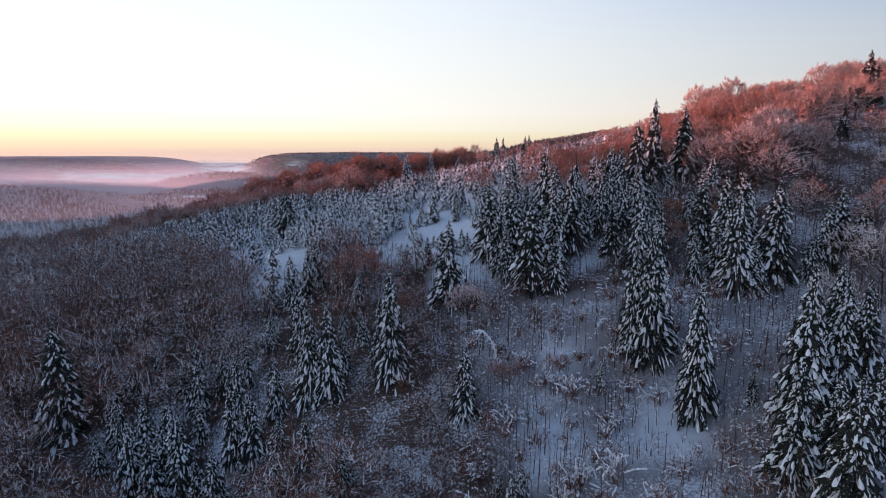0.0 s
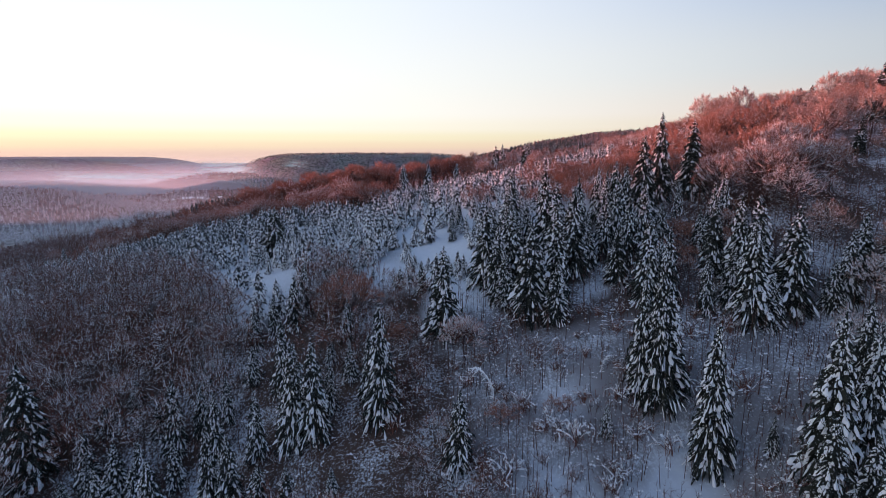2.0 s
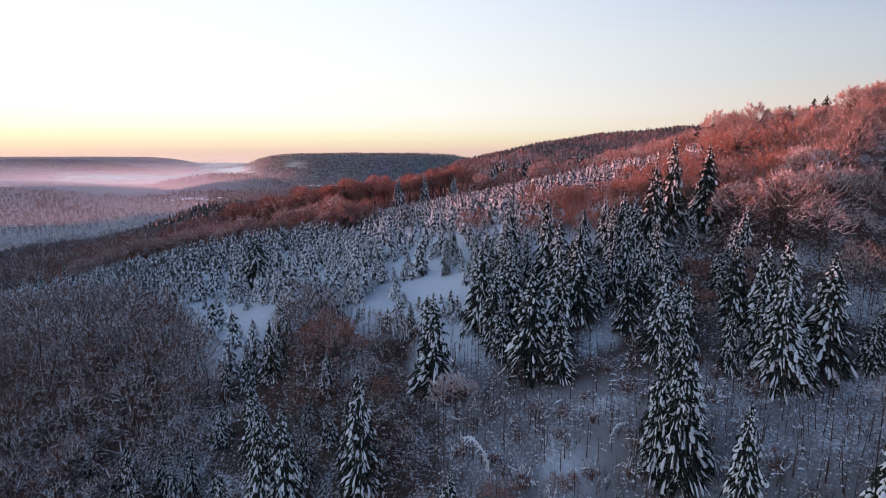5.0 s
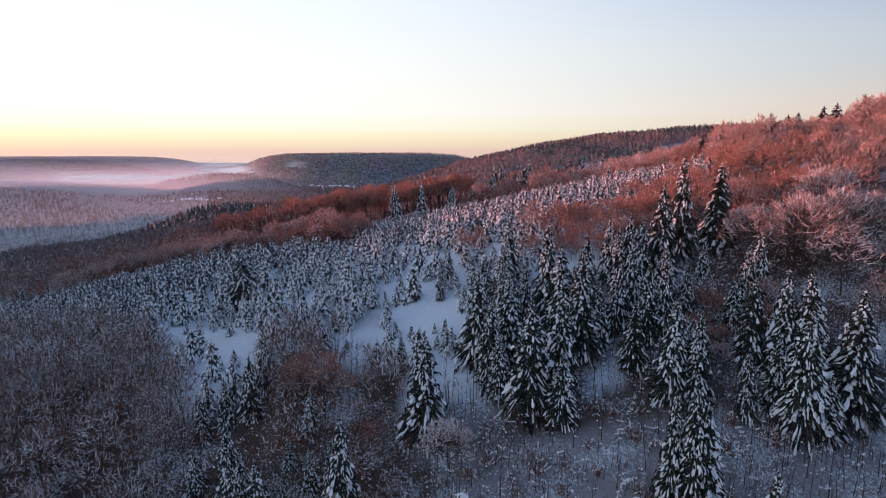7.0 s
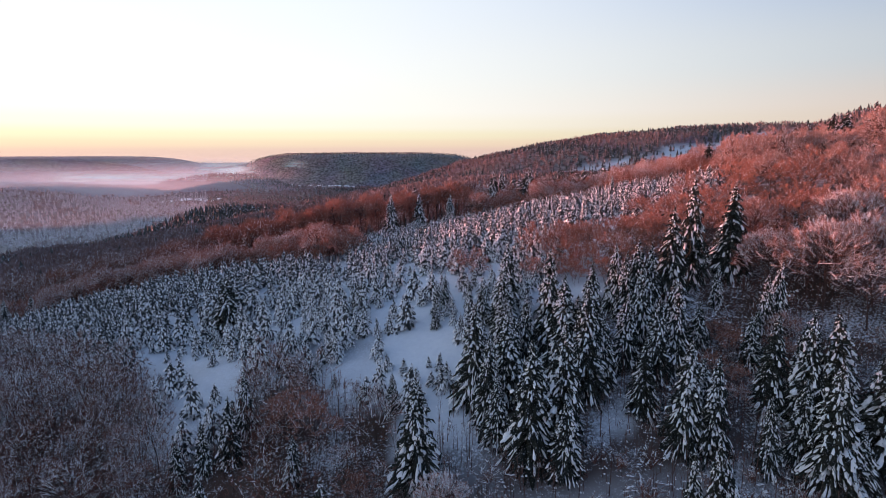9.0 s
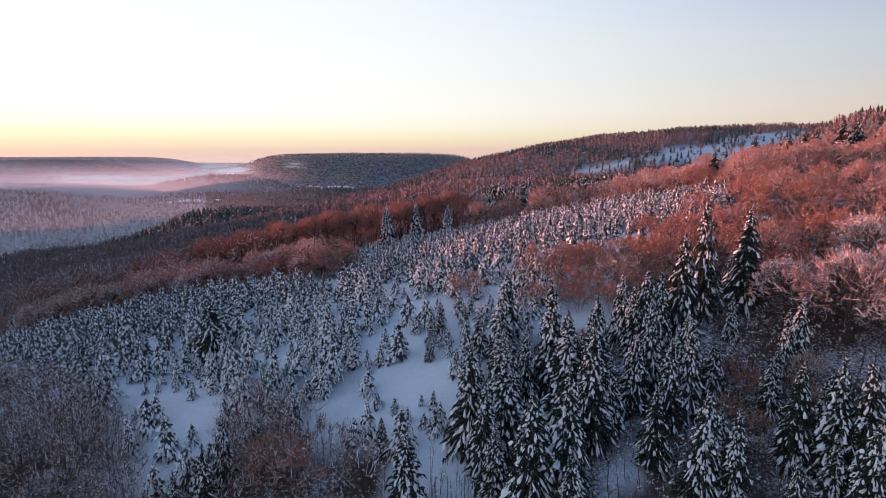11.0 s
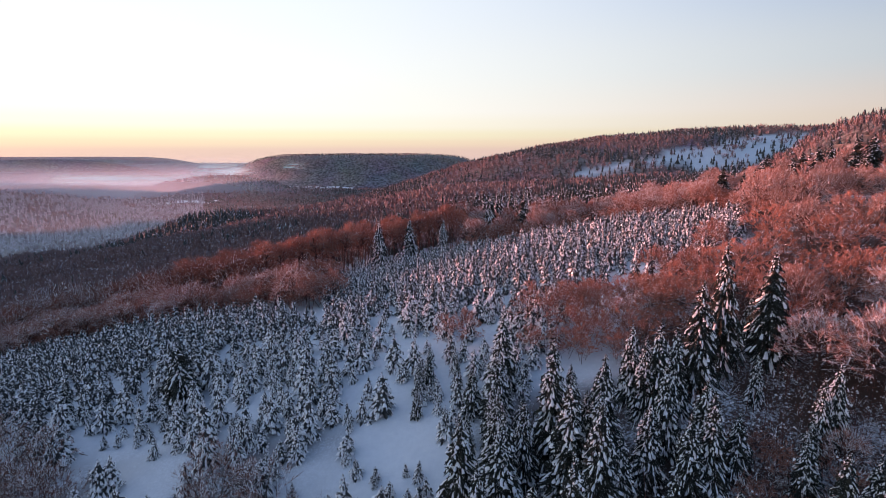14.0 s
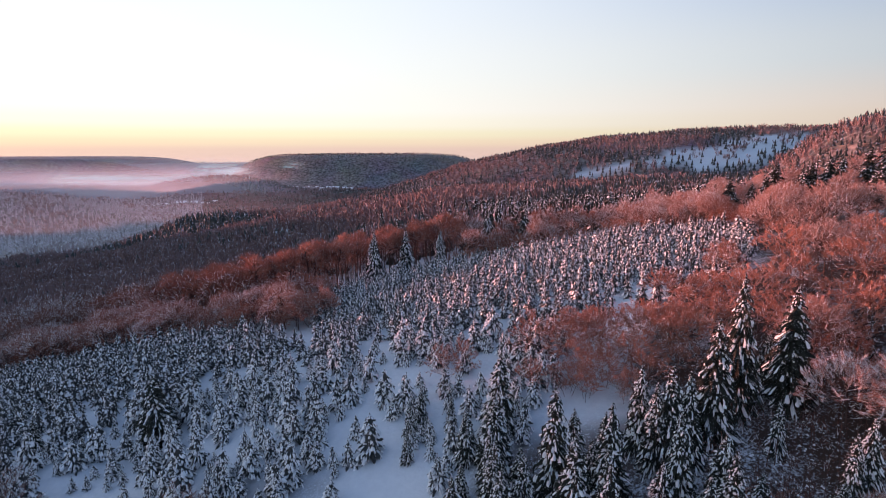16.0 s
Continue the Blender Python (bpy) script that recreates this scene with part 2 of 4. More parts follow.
def near(x, y):
    p = sum(np.interp(y + d, PY, PZ) * w for d, w in ((-14, .15), (-7, .22), (0, .26), (7, .22), (14, .15)))
    right = 0.03 + 0.17 * (1 - sstep(150, 420, y)) 
    xs = np.where(x < 0, 0.19 * x, right * x + 0.00022 * np.minimum(x, 160) ** 2 * (1 - sstep(150, 420, y)))
    p = p + sum(dz * np.exp(-((x - cx) / rx) ** 2 - ((y - cy) / ry) ** 2) for cx, cy, rx, ry, dz in SWELLS)
    return p + 45 * np.tanh(np.maximum(xs, 0) / 45) + np.minimum(xs, 0)

def ground(x, y):
    x, y = np.asarray(x, float), np.asarray(y, float)
    hs = [near(x, y)] + [hill(x, y, *q) for q in HILLS]
    k = 9.0
    m = np.maximum.reduce(hs + [np.full_like(x + y, FLOOR)])
    z = m + k * np.log(sum(np.exp(np.maximum((q - m) / k, -60)) for q in hs + [np.full_like(x + y, FLOOR)])) - 0
    far = np.hypot(x, y)
    rim = -140 + 90 * sstep(4200, 4800, far)
    z = np.maximum(z, rim)
    amp = (0.4 + 2.5 * sstep(250, 900, far) + 3.5 * sstep(900, 2200, far)) * (1 - .75 * sstep(2700, 3600, far))
    return z + amp * wavy(x, y, 40 , 0.3) * sstep(30, 300, far) + 0.35 * wavy(x, y, 6.5, 1.1) + (amp * 1.8) * wavy(x, y, 190, 0.9) * sstep(400, 1200, far)


def height(x, y):
    return float(ground(x, y))


def mesh_of(name, verts, faces, mat, smooth=False):
    me = bpy.data.meshes.new(name)
    me.from_pydata(np.asarray(verts, float).tolist(), [], faces if isinstance(faces, list) else faces.tolist())
    me.materials.append(mat)
    if smooth:
        me.polygons.foreach_set("use_smooth", [True] * len(me.polygons))
    me.update()
    return me


# open snow fields among the far woods: centre and half widths
FIELDS = [(560, 1190, 130, 62), (760, 1230, 170, 90), (330, 1180, 60, 30), (930, 1130, 160, 110), (480, 660, 125, 75), (-930, 1840, 60, 18), (-815, 1870, 45, 16), (-640, 2560, 330, 90)]


def field(X, Y):
    f = np.zeros(X.shape, bool)
    for cx, cy, rx, ry in FIELDS:
        f |= ((X - cx) / rx) ** 2 + ((Y - cy) / ry) ** 2 + wavy(X, Y, 30, .5) * .4 + wavy(X, Y, 8, 1.5) * .3 < 1
    return f



# clean snow on the open slope: centre and half widths
SNOW_PATCHES = [(13.5, 57.5, 4.6, 3.6), (10, 54, 3.2, 3), (25.8, 55.5, 4.2, 4.2), (15, 67, 3.5, 2.5), (21, 56, 4, 3.5), (11, 58.5, 3.5, 4.5), (25, 60.5, 3, 3), (23, 83, 3, 2.5), (-30, 98, 10, 12), (-8, 97, 10, 8)]

GRID = 270
s = np.linspace(-1, 1, GRID)
reach = 5000 * np.sign(s) * (0.055 * np.abs(s) + 0.945 * np.abs(s) ** 4)
gx, gy = np.meshgrid(reach, reach + 115)
gz = ground(gx, gy)
i = np.arange(GRID * GRID).reshape(GRID, GRID)
quads = np.stack([i[:-1, :-1], i[:-1, 1:], i[1:, 1:], i[1:, :-1]], -1).reshape(-1, 4)
land = new("ground", mesh_of("ground", np.stack([gx, gy, gz], -1).reshape(-1, 3), quads, M_GROUND, True))
tagged(land, "snow-covered hillside falling to a wooded valley and far ridges", "ground", kind="structure")

# land cover: where far woods clothe the ground
far = np.hypot(gx, gy - 50)
cover = sstep(230, 420, far) * np.where(field(gx, gy), 0.0, 1.0)
layer = land.data.attributes.new("wooded", "FLOAT", "POINT")
layer.data.foreach_set("value", cover.ravel())
under = np.where(gx < 6 - (gy - 60) * .3, (1 - sstep(96, 112, gy)), np.where(gy < 84 + np.clip((gx - 28) * .8, 0, 12), .7, 0.0))
under = np.maximum(under, sstep(26, 32, gx - np.maximum(gy - 112, 0) * .8) * sstep(80, 86, gy))
# shade under the spruce stand, put in as dark ground
under = np.maximum(under, .95 * sstep(8, 12, gx) * sstep(74, 78, gy) * (1 - sstep(102, 107, gy)))
for cx, cy, rx, ry in SNOW_PATCHES:
    under = under * np.clip(((gx - cx) / rx) ** 2 + ((gy - cy) / ry) ** 2, .1, 1)
layer = land.data.attributes.new("litter_shade", "FLOAT", "POINT")
layer.data.foreach_set("value", under.ravel())

# ---------------------------------------------------------------- trees: shapes
class Shape:
    """Vertices and faces gathered for one mesh."""
    def __init__(self):
        self.v, self.f = [], []

    def strip(self, rings, closed=False):
        """Faces between rings of equal length."""
        n, base = len(rings[0]), len(self.v)
        for r in rings:
            self.v.extend(r)
        for k in range(len(rings) - 1):
            for j in range(n if closed else n - 1):
                a, b = base + k * n + j, base + k * n + (j + 1) % n
                self.f.append((a, b, b + n, a + n))

    def tube(self, points, radii, sides):
        rings = []
        for k, (p, r) in enumerate(zip(points, radii)):
            q = points[min(k + 1, len(points) - 1)] - points[max(k - 1, 0)]
            q = q / (np.linalg.norm(q) + 1e-9)
            u = np.cross(q, (0.31, 0.17, 0.93) if abs(q[2]) < 0.9 else (1, 0, 0)); u /= np.linalg.norm(u)
            w = np.cross(q, u)
            rings.append([p + r * (u * math.cos(c) + w * math.sin(c)) for c in np.arange(sides) * 2 * math.pi / sides])
        self.strip(rings, True)

    def tri(self, a, b, c):
        k = len(self.v)
        self.v.extend((a, b, c))
        self.f.append((k, k + 1, k + 2))

    def mesh(self, name, mat, smooth=False):
        return mesh_of(name, self.v, self.f, mat, smooth)


def spruce_shapes(rng, h, radius, levels, per, snow=0.75, bare=0.1, fluffy=1.0, twigs=2, thin=0.75, coarse=False, laden=1.0):
    """Trunk, needles and snow load of a spruce: tiers of drooping boughs with rounded cushions of snow on them."""
    trunk, needle, load = Shape(), Shape(), Shape()
    trunk.tube([np.array((0, 0, -0.6)), np.array((0, 0, h * 0.5)), np.array((0, 0, h * 0.97))], [h * 0.017, h * 0.011, 0.015], 3 if coarse else 6)
    core = []
    tiers, sides = (3, 5) if coarse else (6, 7)
    for k in range(tiers):
        z = h * (bare * .5 + (0.96 - bare * .5) * k / (tiers - 1))
        r = radius * (0.3 if coarse else 0.42) * (1 - k / (tiers - 1)) ** thin + 0.02
        core.append([np.array((math.cos(c) * r * rng.uniform(.7, 1.2), math.sin(c) * r * rng.uniform(.7, 1.2), z)) for c in np.arange(sides) * 2 * math.pi / sides])
    needle.strip(core, True)
    one_side, heavy = rng.uniform(0, 6.28), rng.uniform(0, .35)
    down = np.array((0, 0, 1.0))
    for k in range(levels):
        u = min(max((k + rng.uniform(-.3, .3)) / (levels - 1), 0), 1)
        z0 = h * (bare + (0.985 - bare) * u)
        r = radius * ((1 - u) ** thin + 0.05)
        n = max(4, round(per * (0.42 + 0.58 * (1 - u))))
        turn = rng.uniform(0, 7)
        for j in range(n):
            c = turn + 2 * math.pi * (j + rng.uniform(-.4, .4)) / n
            z = z0 + rng.uniform(-.35, .35) * h / levels
            d, side = np.array((math.cos(c), math.sin(c), 0)), np.array((-math.sin(c), math.cos(c), 0))
            q = r * rng.choice((.55, .75, .9, 1.0, 1.12)) * rng.uniform(.92, 1.08)
            drop = rng.uniform(.4, .95) * (0.75 + 0.25 * (1 - u))
            wide = ((0.085 + 0.1 * u) * q * rng.uniform(.75, 1.4) + 0.06 * h / 12 + .03) * fluffy

            def on(f):
                return d * q * f + np.array((0, 0, z + q * (0.16 * f - drop * f ** 1.8)))

            path = [on(f) for f in (.12, .6, 1.0)]
            girth = [.55, 1.0, .12]
            sag = wide * 0.8
            needle.strip([[p - side * wide * g - down * sag * g, p, p + side * wide * g - down * sag * g] for p, g in zip(path, girth)])
            for _ in range(twigs):
                p = on(rng.uniform(.35, 1))
                t = side * rng.choice((-1, 1)) * wide * rng.uniform(.6, 1.6)
                needle.tri(p - d * wide * .4, p + d * wide * .4, p + t + d * wide * rng.uniform(-.3, 1.0) - down * wide * rng.uniform(.7, 1.9))
            # low boughs get fewer cushions: less snow, and their shade put into the shape
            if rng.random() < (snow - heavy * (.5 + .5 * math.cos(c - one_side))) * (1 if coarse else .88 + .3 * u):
                if coarse:
                    lo = rng.uniform(.2, .7)
                    fat = wide * rng.uniform(.5, 1.0) * laden
                    thick = min(0.26, fat * rng.uniform(.5, .9)) + 0.02
                    rings = []
                    for e, g in ((.1, .75), (1, .5)):
                        p = on(lo + .25 * laden * e) + side * rng.uniform(-.25, .25) * fat
                        rings.append([p - side * fat * g - down * thick * rng.uniform(.5, 1.1), p + down * thick * g, p + side * fat * g - down * thick * rng.uniform(.5, 1.1)])
                    load.strip(rings)
                    continue
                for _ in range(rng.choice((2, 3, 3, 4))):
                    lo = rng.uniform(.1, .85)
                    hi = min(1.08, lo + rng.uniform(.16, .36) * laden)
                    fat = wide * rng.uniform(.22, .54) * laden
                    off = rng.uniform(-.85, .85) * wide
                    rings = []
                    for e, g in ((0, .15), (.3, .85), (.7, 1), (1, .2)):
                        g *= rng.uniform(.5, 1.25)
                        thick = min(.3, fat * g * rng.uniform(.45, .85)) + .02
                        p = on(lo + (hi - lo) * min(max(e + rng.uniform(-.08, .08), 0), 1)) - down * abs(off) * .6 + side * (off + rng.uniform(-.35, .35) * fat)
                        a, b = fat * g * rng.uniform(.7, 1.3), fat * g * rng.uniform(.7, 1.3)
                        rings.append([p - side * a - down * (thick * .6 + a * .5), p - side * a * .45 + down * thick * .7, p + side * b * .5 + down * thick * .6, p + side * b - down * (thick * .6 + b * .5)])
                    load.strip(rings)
    needle.tube([np.array((0, 0, h * .93)), np.array((0, 0, h))], [radius * .05 + .02, .01], 3)
    return trunk, needle, load


def beech_shapes(rng, h, radius, limbs, branches, twigs, frost=0.5, stems=1, broad=1.0, coarse=False, fringe=.5, rime=1.0, clean=0.0, under=0.0, twig=1.0, spread=.98):
    """Trunk with limbs, fine twigs and the snow lying along them, of a bare broadleaved tree with a domed crown.
    under: how much more snow the low limbs hold than the top of the dome; twig: length of the twigs; spread: how far down the dome the limbs reach."""
    wood, fine, snow = Shape(), Shape(), Shape()
    up = np.array((0, 0, 1.0))

    def ribbon(a, b, w, flat=False):
        across = np.cross(b - a, up); across *= w / (np.linalg.norm(across) + 1e-6)
        lift = up * w * .9
        k = len(snow.v)
        if coarse or flat:
            snow.v.extend((a + lift - across, a + lift + across, b + lift))
            snow.f.append((k, k + 1, k + 2))
        else:
            snow.v.extend((a + lift * .3 - across, a + lift * 1.6, a + lift * .3 + across, b + lift))
            snow.f.extend(((k, k + 1, k + 3), (k + 1, k + 2, k + 3)))

    def stick(a, b, ra, rb):
        if coarse:
            s = np.cross(b - a, (.3, .2, .9)); s /= (np.linalg.norm(s) + 1e-6)
            k = len(wood.v)
            wood.v.extend((a - s * ra, a + s * ra, b + s * rb, b - s * rb))
            wood.f.append((k, k + 1, k + 2, k + 3))
        else:
            wood.tube([a, b], [ra, rb], 3)

    low = clean or ((.14 if coarse else .26) if stems == 1 else .14)
    for st in range(stems):
        c0 = st * 6.28 / stems + rng.uniform(0, 1)
        foot = np.array((math.cos(c0), math.sin(c0), 0)) * (.12 * h if stems > 1 else 0) * .4
        fork = foot * 3 + up * h * low + np.array((rng.uniform(-.04, .04), rng.uniform(-.04, .04), 0)) * h
        head = fork + (foot * 2 + up * h * .32) + np.array((rng.uniform(-.05, .05), rng.uniform(-.05, .05), 0)) * h
        r0 = h * (.009 if coarse else .0125) / stems ** .5
        wood.tube([foot - up * .5, fork, head], [r0, r0 * .75, r0 * .3], 3 if coarse else 5)
        for a in range(limbs):
            c = a * 2.4 + c0 + rng.uniform(-.4, .4)
            lift = math.acos(1 - (a + .5) / limbs * spread)
            out = np.array((math.cos(c) * math.sin(lift), math.sin(c) * math.sin(lift), math.cos(lift)))
            root = fork + (head - fork) * (1 - (a + rng.random() * .8) / limbs)
            held = frost * max(0, 1 + under * (.55 - out[2]) * 2)
            crown = fork + foot * 2 + up * h * .14
            end = crown + out * np.array((radius, radius, h * (.84 - low) * .95)) * rng.uniform(.72, .9)
            mid = root + (end - root) * .5 + out * np.array((1, 1, -.4)) * radius * .12
            stick(root, mid, r0 * .5, r0 * .32)
            stick(mid, end, r0 * .32, .01)
            if not coarse and rng.random() < held:
                ribbon(root + (mid - root) * .15, mid, r0 * .3)
                ribbon(mid, end, r0 * .25)
            for b in range(branches):
                g = rng.uniform(.15, .95)
                r2 = root + (mid - root) * g * 2 if g < .5 else mid + (end - mid) * (g - .5) * 2
                o2 = out + np.array((rng.uniform(-.75, .75), rng.uniform(-.75, .75), rng.uniform(-.25, .55)))
                o2 /= np.linalg.norm(o2)
                e2 = crown + o2 * np.array((radius, radius, h * (.84 - low))) * rng.uniform(.82, 1.02)
                e2 = r2 + (e2 - r2) * min(1, radius * 1.1 / (np.linalg.norm(e2 - r2) + 1e-6))
                bend = r2 + (e2 - r2) * .5 + np.array((rng.uniform(-.16, .16), rng.uniform(-.16, .16), rng.uniform(-.02, .2))) * radius
                if coarse:
                    stick(r2, e2, r0 * .2, .006)
                else:
                    stick(r2, bend, r0 * .18, r0 * .1)
                    stick(bend, e2, r0 * .1, .005)
                if rng.random() < held:
                    ribbon(*((r2, r2 + (e2 - r2) * .8) if coarse else (bend, bend + (e2 - bend) * .9)), h * .0018 * broad * rime)
                ln = np.linalg.norm(e2 - r2)
                for _ in range(twigs):
                    f3 = rng.uniform(.25, 1) ** .7
                    r3 = r2 + (e2 - r2) * f3 if coarse else (r2 + (bend - r2) * f3 * 2 if f3 < .5 else bend + (e2 - bend) * (f3 - .5) * 2)
                    tw = r3 - crown
                    tw = tw / (np.linalg.norm(tw) + 1e-6) * .85 + np.array((rng.uniform(-.75, .75), rng.uniform(-.75, .75), rng.uniform(-.45, .6)))
                    l3 = twig * h * (rng.uniform(.03, .065) if coarse else rng.uniform(.04, .085))
                    w = np.cross(tw, (rng.uniform(-1, 1), rng.uniform(-1, 1), .4)); w *= h * .0026 * broad / (np.linalg.norm(w) + 1e-6)
                    fine.tri(r3 - w, r3 + w, r3 + tw * l3)
                    if not coarse and (frost < 1 or rng.random() < .35):
                        for f in (.3, .6):
                            r4 = r3 + tw * l3 * f
                            t4 = tw + np.array((rng.uniform(-.9, .9), rng.uniform(-.9, .9), rng.uniform(-.5, .8)))
                            fine.tri(r4 - w * .7, r4 + w * .7, r4 + t4 * l3 * .55)
                    if rng.random() < held * fringe:
                        ribbon(r3, r3 + tw * l3 * .8, h * .0025 * broad * rime ** .5, True)
    return wood, fine, snow


def thing_of(name, shapes, spec, label, category, group=""):
    """A hidden-at-origin pattern: an Empty with one mesh child per part."""
    root = new(name)
    for part_name, shape, mat, smooth in zip(*spec(shapes)):
        child = new(part_name, shape.mesh(part_name, mat, smooth))
        child.parent = root
        if part_name != "trunk":
            tagged(child, kind="stuff")
    tagged(root, label, category, group)
    return root


def spruce_spec(sh):
    return ("trunk", "crown", "snow_load"), sh, (M_BARK, M_NEEDLE, M_SNOW), (True, False, True)


def young_spec(sh):
    return ("trunk", "crown", "snow_load"), sh, (M_BARK, M_YOUNG_NEEDLE, M_SNOW), (True, False, True)


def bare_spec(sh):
    return ("trunk", "crown", "branch_snow"), sh, (M_BARK, M_SHADED_TWIG, M_FROST), (True, False, False)


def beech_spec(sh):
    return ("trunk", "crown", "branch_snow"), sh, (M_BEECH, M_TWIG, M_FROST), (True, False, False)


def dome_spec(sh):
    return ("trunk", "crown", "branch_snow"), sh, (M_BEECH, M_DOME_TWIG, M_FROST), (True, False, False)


def place(x, y, rng, size, wide=1.0, lean=0.02, sink=0.15):
    return Matrix.LocRotScale((x, y, height(x, y) - sink), Euler((rng.uniform(-lean, lean), rng.uniform(-lean, lean), rng.uniform(0, 6.28))), (size * wide, size * wide, size))


class Planter:
    """Plants copies of a few patterns; each pattern itself becomes the first tree planted from it."""
    def __init__(self, patterns, unit):
        self.patterns, self.unit, self.used = patterns, unit, set()

    def plant(self, k, m, label=""):
        p = self.patterns[k % len(self.patterns)]
        if p.name not in self.used:
            self.used.add(p.name)
            p.matrix_basis = m
            ob = p
        else:
            ob = copy_thing(p, m @ Matrix.Diagonal((1 / p.scale[0], 1 / p.scale[1], 1 / p.scale[2], 1)))
        if label:
            ob["label"] = label
        return ob


def massed(name, shapes_list, mats, spots, label, category):
    """Many far or uncountable plants joined, one object per material part; spots: x, y, size, wide, turn, variant."""
    spots = np.asarray(spots, float)
    z = ground(spots[:, 0], spots[:, 1]) - 0.15
    root = None
    for pi, (pname, mat, smooth) in enumerate(mats):
        vs, fs, off = [], [], 0
        for var in range(len(shapes_list)):
            sel = np.where(spots[:, 5].astype(int) == var)[0]
            sh = shapes_list[var][pi]
            if not len(sel) or not sh.v:
                continue
            v = np.asarray(sh.v, float)
            tri = []
            for q in sh.f:
                tri.append(q[:3])
                if len(q) == 4:
                    tri.append((q[0], q[2], q[3]))
            tri = np.asarray(tri, int)
            c, sn = np.cos(spots[sel, 4])[:, None], np.sin(spots[sel, 4])[:, None]
            sz, wd = spots[sel, 2][:, None], (spots[sel, 2] * spots[sel, 3])[:, None]
            X = (v[:, 0] * c - v[:, 1] * sn) * wd + spots[sel, 0][:, None]
            Y = (v[:, 0] * sn + v[:, 1] * c) * wd + spots[sel, 1][:, None]
            Z = v[:, 2] * sz + z[sel][:, None]
            vs.append(np.stack([X, Y, Z], -1).reshape(-1, 3))
            fs.append((tri[None] + (np.arange(len(sel)) * len(v))[:, None, None] + off).reshape(-1, 3))
            off += len(sel) * len(v)
        V, Fc = np.concatenate(vs), np.concatenate(fs)
        me = bpy.data.meshes.new(pname)
        me.vertices.add(len(V)); me.vertices.foreach_set("co", V.ravel())
        me.loops.add(Fc.size); me.loops.foreach_set("vertex_index", Fc.ravel().astype(np.int32))
        me.polygons.add(len(Fc)); me.polygons.foreach_set("loop_start", np.arange(0, Fc.size, 3, dtype=np.int32))
        me.materials.append(mat)
        me.update(calc_edges=True)
        if smooth:
            me.polygons.foreach_set("use_smooth", [True] * len(Fc))
        if root is None:
            root = new(name, me)
            tagged(root, label, category, kind="stuff")
        else:
            ob = new(pname, me)
            ob.parent = root
            tagged(ob, kind="stuff")
    return root


def inside(poly, x, y):
    """Whether points lie in a polygon of the plan."""
    x, y = np.asarray(x, float), np.asarray(y, float)
    hit = np.zeros(x.shape, bool)
    for (x0, y0), (x1, y1) in zip(poly, poly[1:] + poly[:1]):
        cross = ((y0 > y) != (y1 > y)) & (x < (x1 - x0) * (y - y0) / (y1 - y0 + 1e-9) + x0)
        hit ^= cross
    return hit


def scatter(rng, x0, x1, y0, y1, step, jitter=0.42):
    nx, ny = int((x1 - x0) / step), int((y1 - y0) / step)
    X, Y = np.meshgrid(x0 + (np.arange(nx) + .5) * step, y0 + (np.arange(ny) + .5) * step)
    g = np.random.default_rng(rng.randrange(10 ** 6))
    X = X + g.uniform(-jitter, jitter, X.shape) * step
    Y = Y + g.uniform(-jitter, jitter, Y.shape) * step
    return X.ravel(), Y.ravel(), g


def clear_of(x, y, taken, d):
    ok = np.ones(len(x), bool)
    for tx, ty in taken:
        ok &= (x - tx) ** 2 + (y - ty) ** 2 > d * d
    return ok

def lanes(x, y, trees, reach=13, half=2.3):
    """Whether spots stay off the open lanes that run downhill from some trees."""
    ok = np.ones(len(x), bool)
    for tx, ty in trees:
        ok &= (ty - y < -1.0) | (ty - y > reach) | (np.abs(x - tx * y / ty) > half)
    return ok

# ---------------------------------------------------------------- tall spruces
rng = random.Random(7)
SPRUCE_UNIT = 12.0
spruce_patterns = []
for k in range(8):
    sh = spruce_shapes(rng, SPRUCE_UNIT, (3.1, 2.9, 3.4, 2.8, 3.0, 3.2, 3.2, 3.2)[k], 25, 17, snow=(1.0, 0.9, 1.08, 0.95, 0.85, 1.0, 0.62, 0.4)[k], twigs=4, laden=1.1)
    spruce_patterns.append(thing_of("spruce_tree", sh, spruce_spec, "tall dark green spruce with thick snow on drooping boughs", "tree", "spruces on the slope"))
spruces = Planter(spruce_patterns, SPRUCE_UNIT)

# x, y, height, width against height
SLOPE_SPRUCES = [(44.2, 59.9, 10.6, 0.8), (33.5, 41.7, 13.6, 0.8), (25.2, 65.1, 16.9, 0.56)]
STAND_SPRUCES = [(38.1, 75.7, 8.7, 0.8)]
CREST_SPRUCES = [(43.7, 90.6, 9, 0.7), (11, 88, 11.5, 0.9)]
OUTER_SPRUCES = [(-51.3, 118.9, 5.7, 0.9), (-108, 156, 7, 1), (2.6, 109, 4.6, 0.9), (3.9, 110.4, 5.2, 0.8), (5.6, 206.7, 11.5, 0.8), (45, 163, 6.6, 0.8), (-14, 207, 14.8, 0.85), (27, 250, 19, 0.7), (38, 248, 18.5, 0.75)]
LOW_SPRUCES = [(-44, 69.8, 7.2, 0.98), (6.7, 48.6, 5.3, 0.8), (19.1, 63.4, 3.9, 0.9), (34.1, 57.5, 4.2, 0.8), (-13, 82.5, 6.1, 0.8), (-24.5, 86, 6.7, 0.8), (-27, 84.5, 6.4, 0.8), (-2.5, 89.5, 5.2, 0.8)]
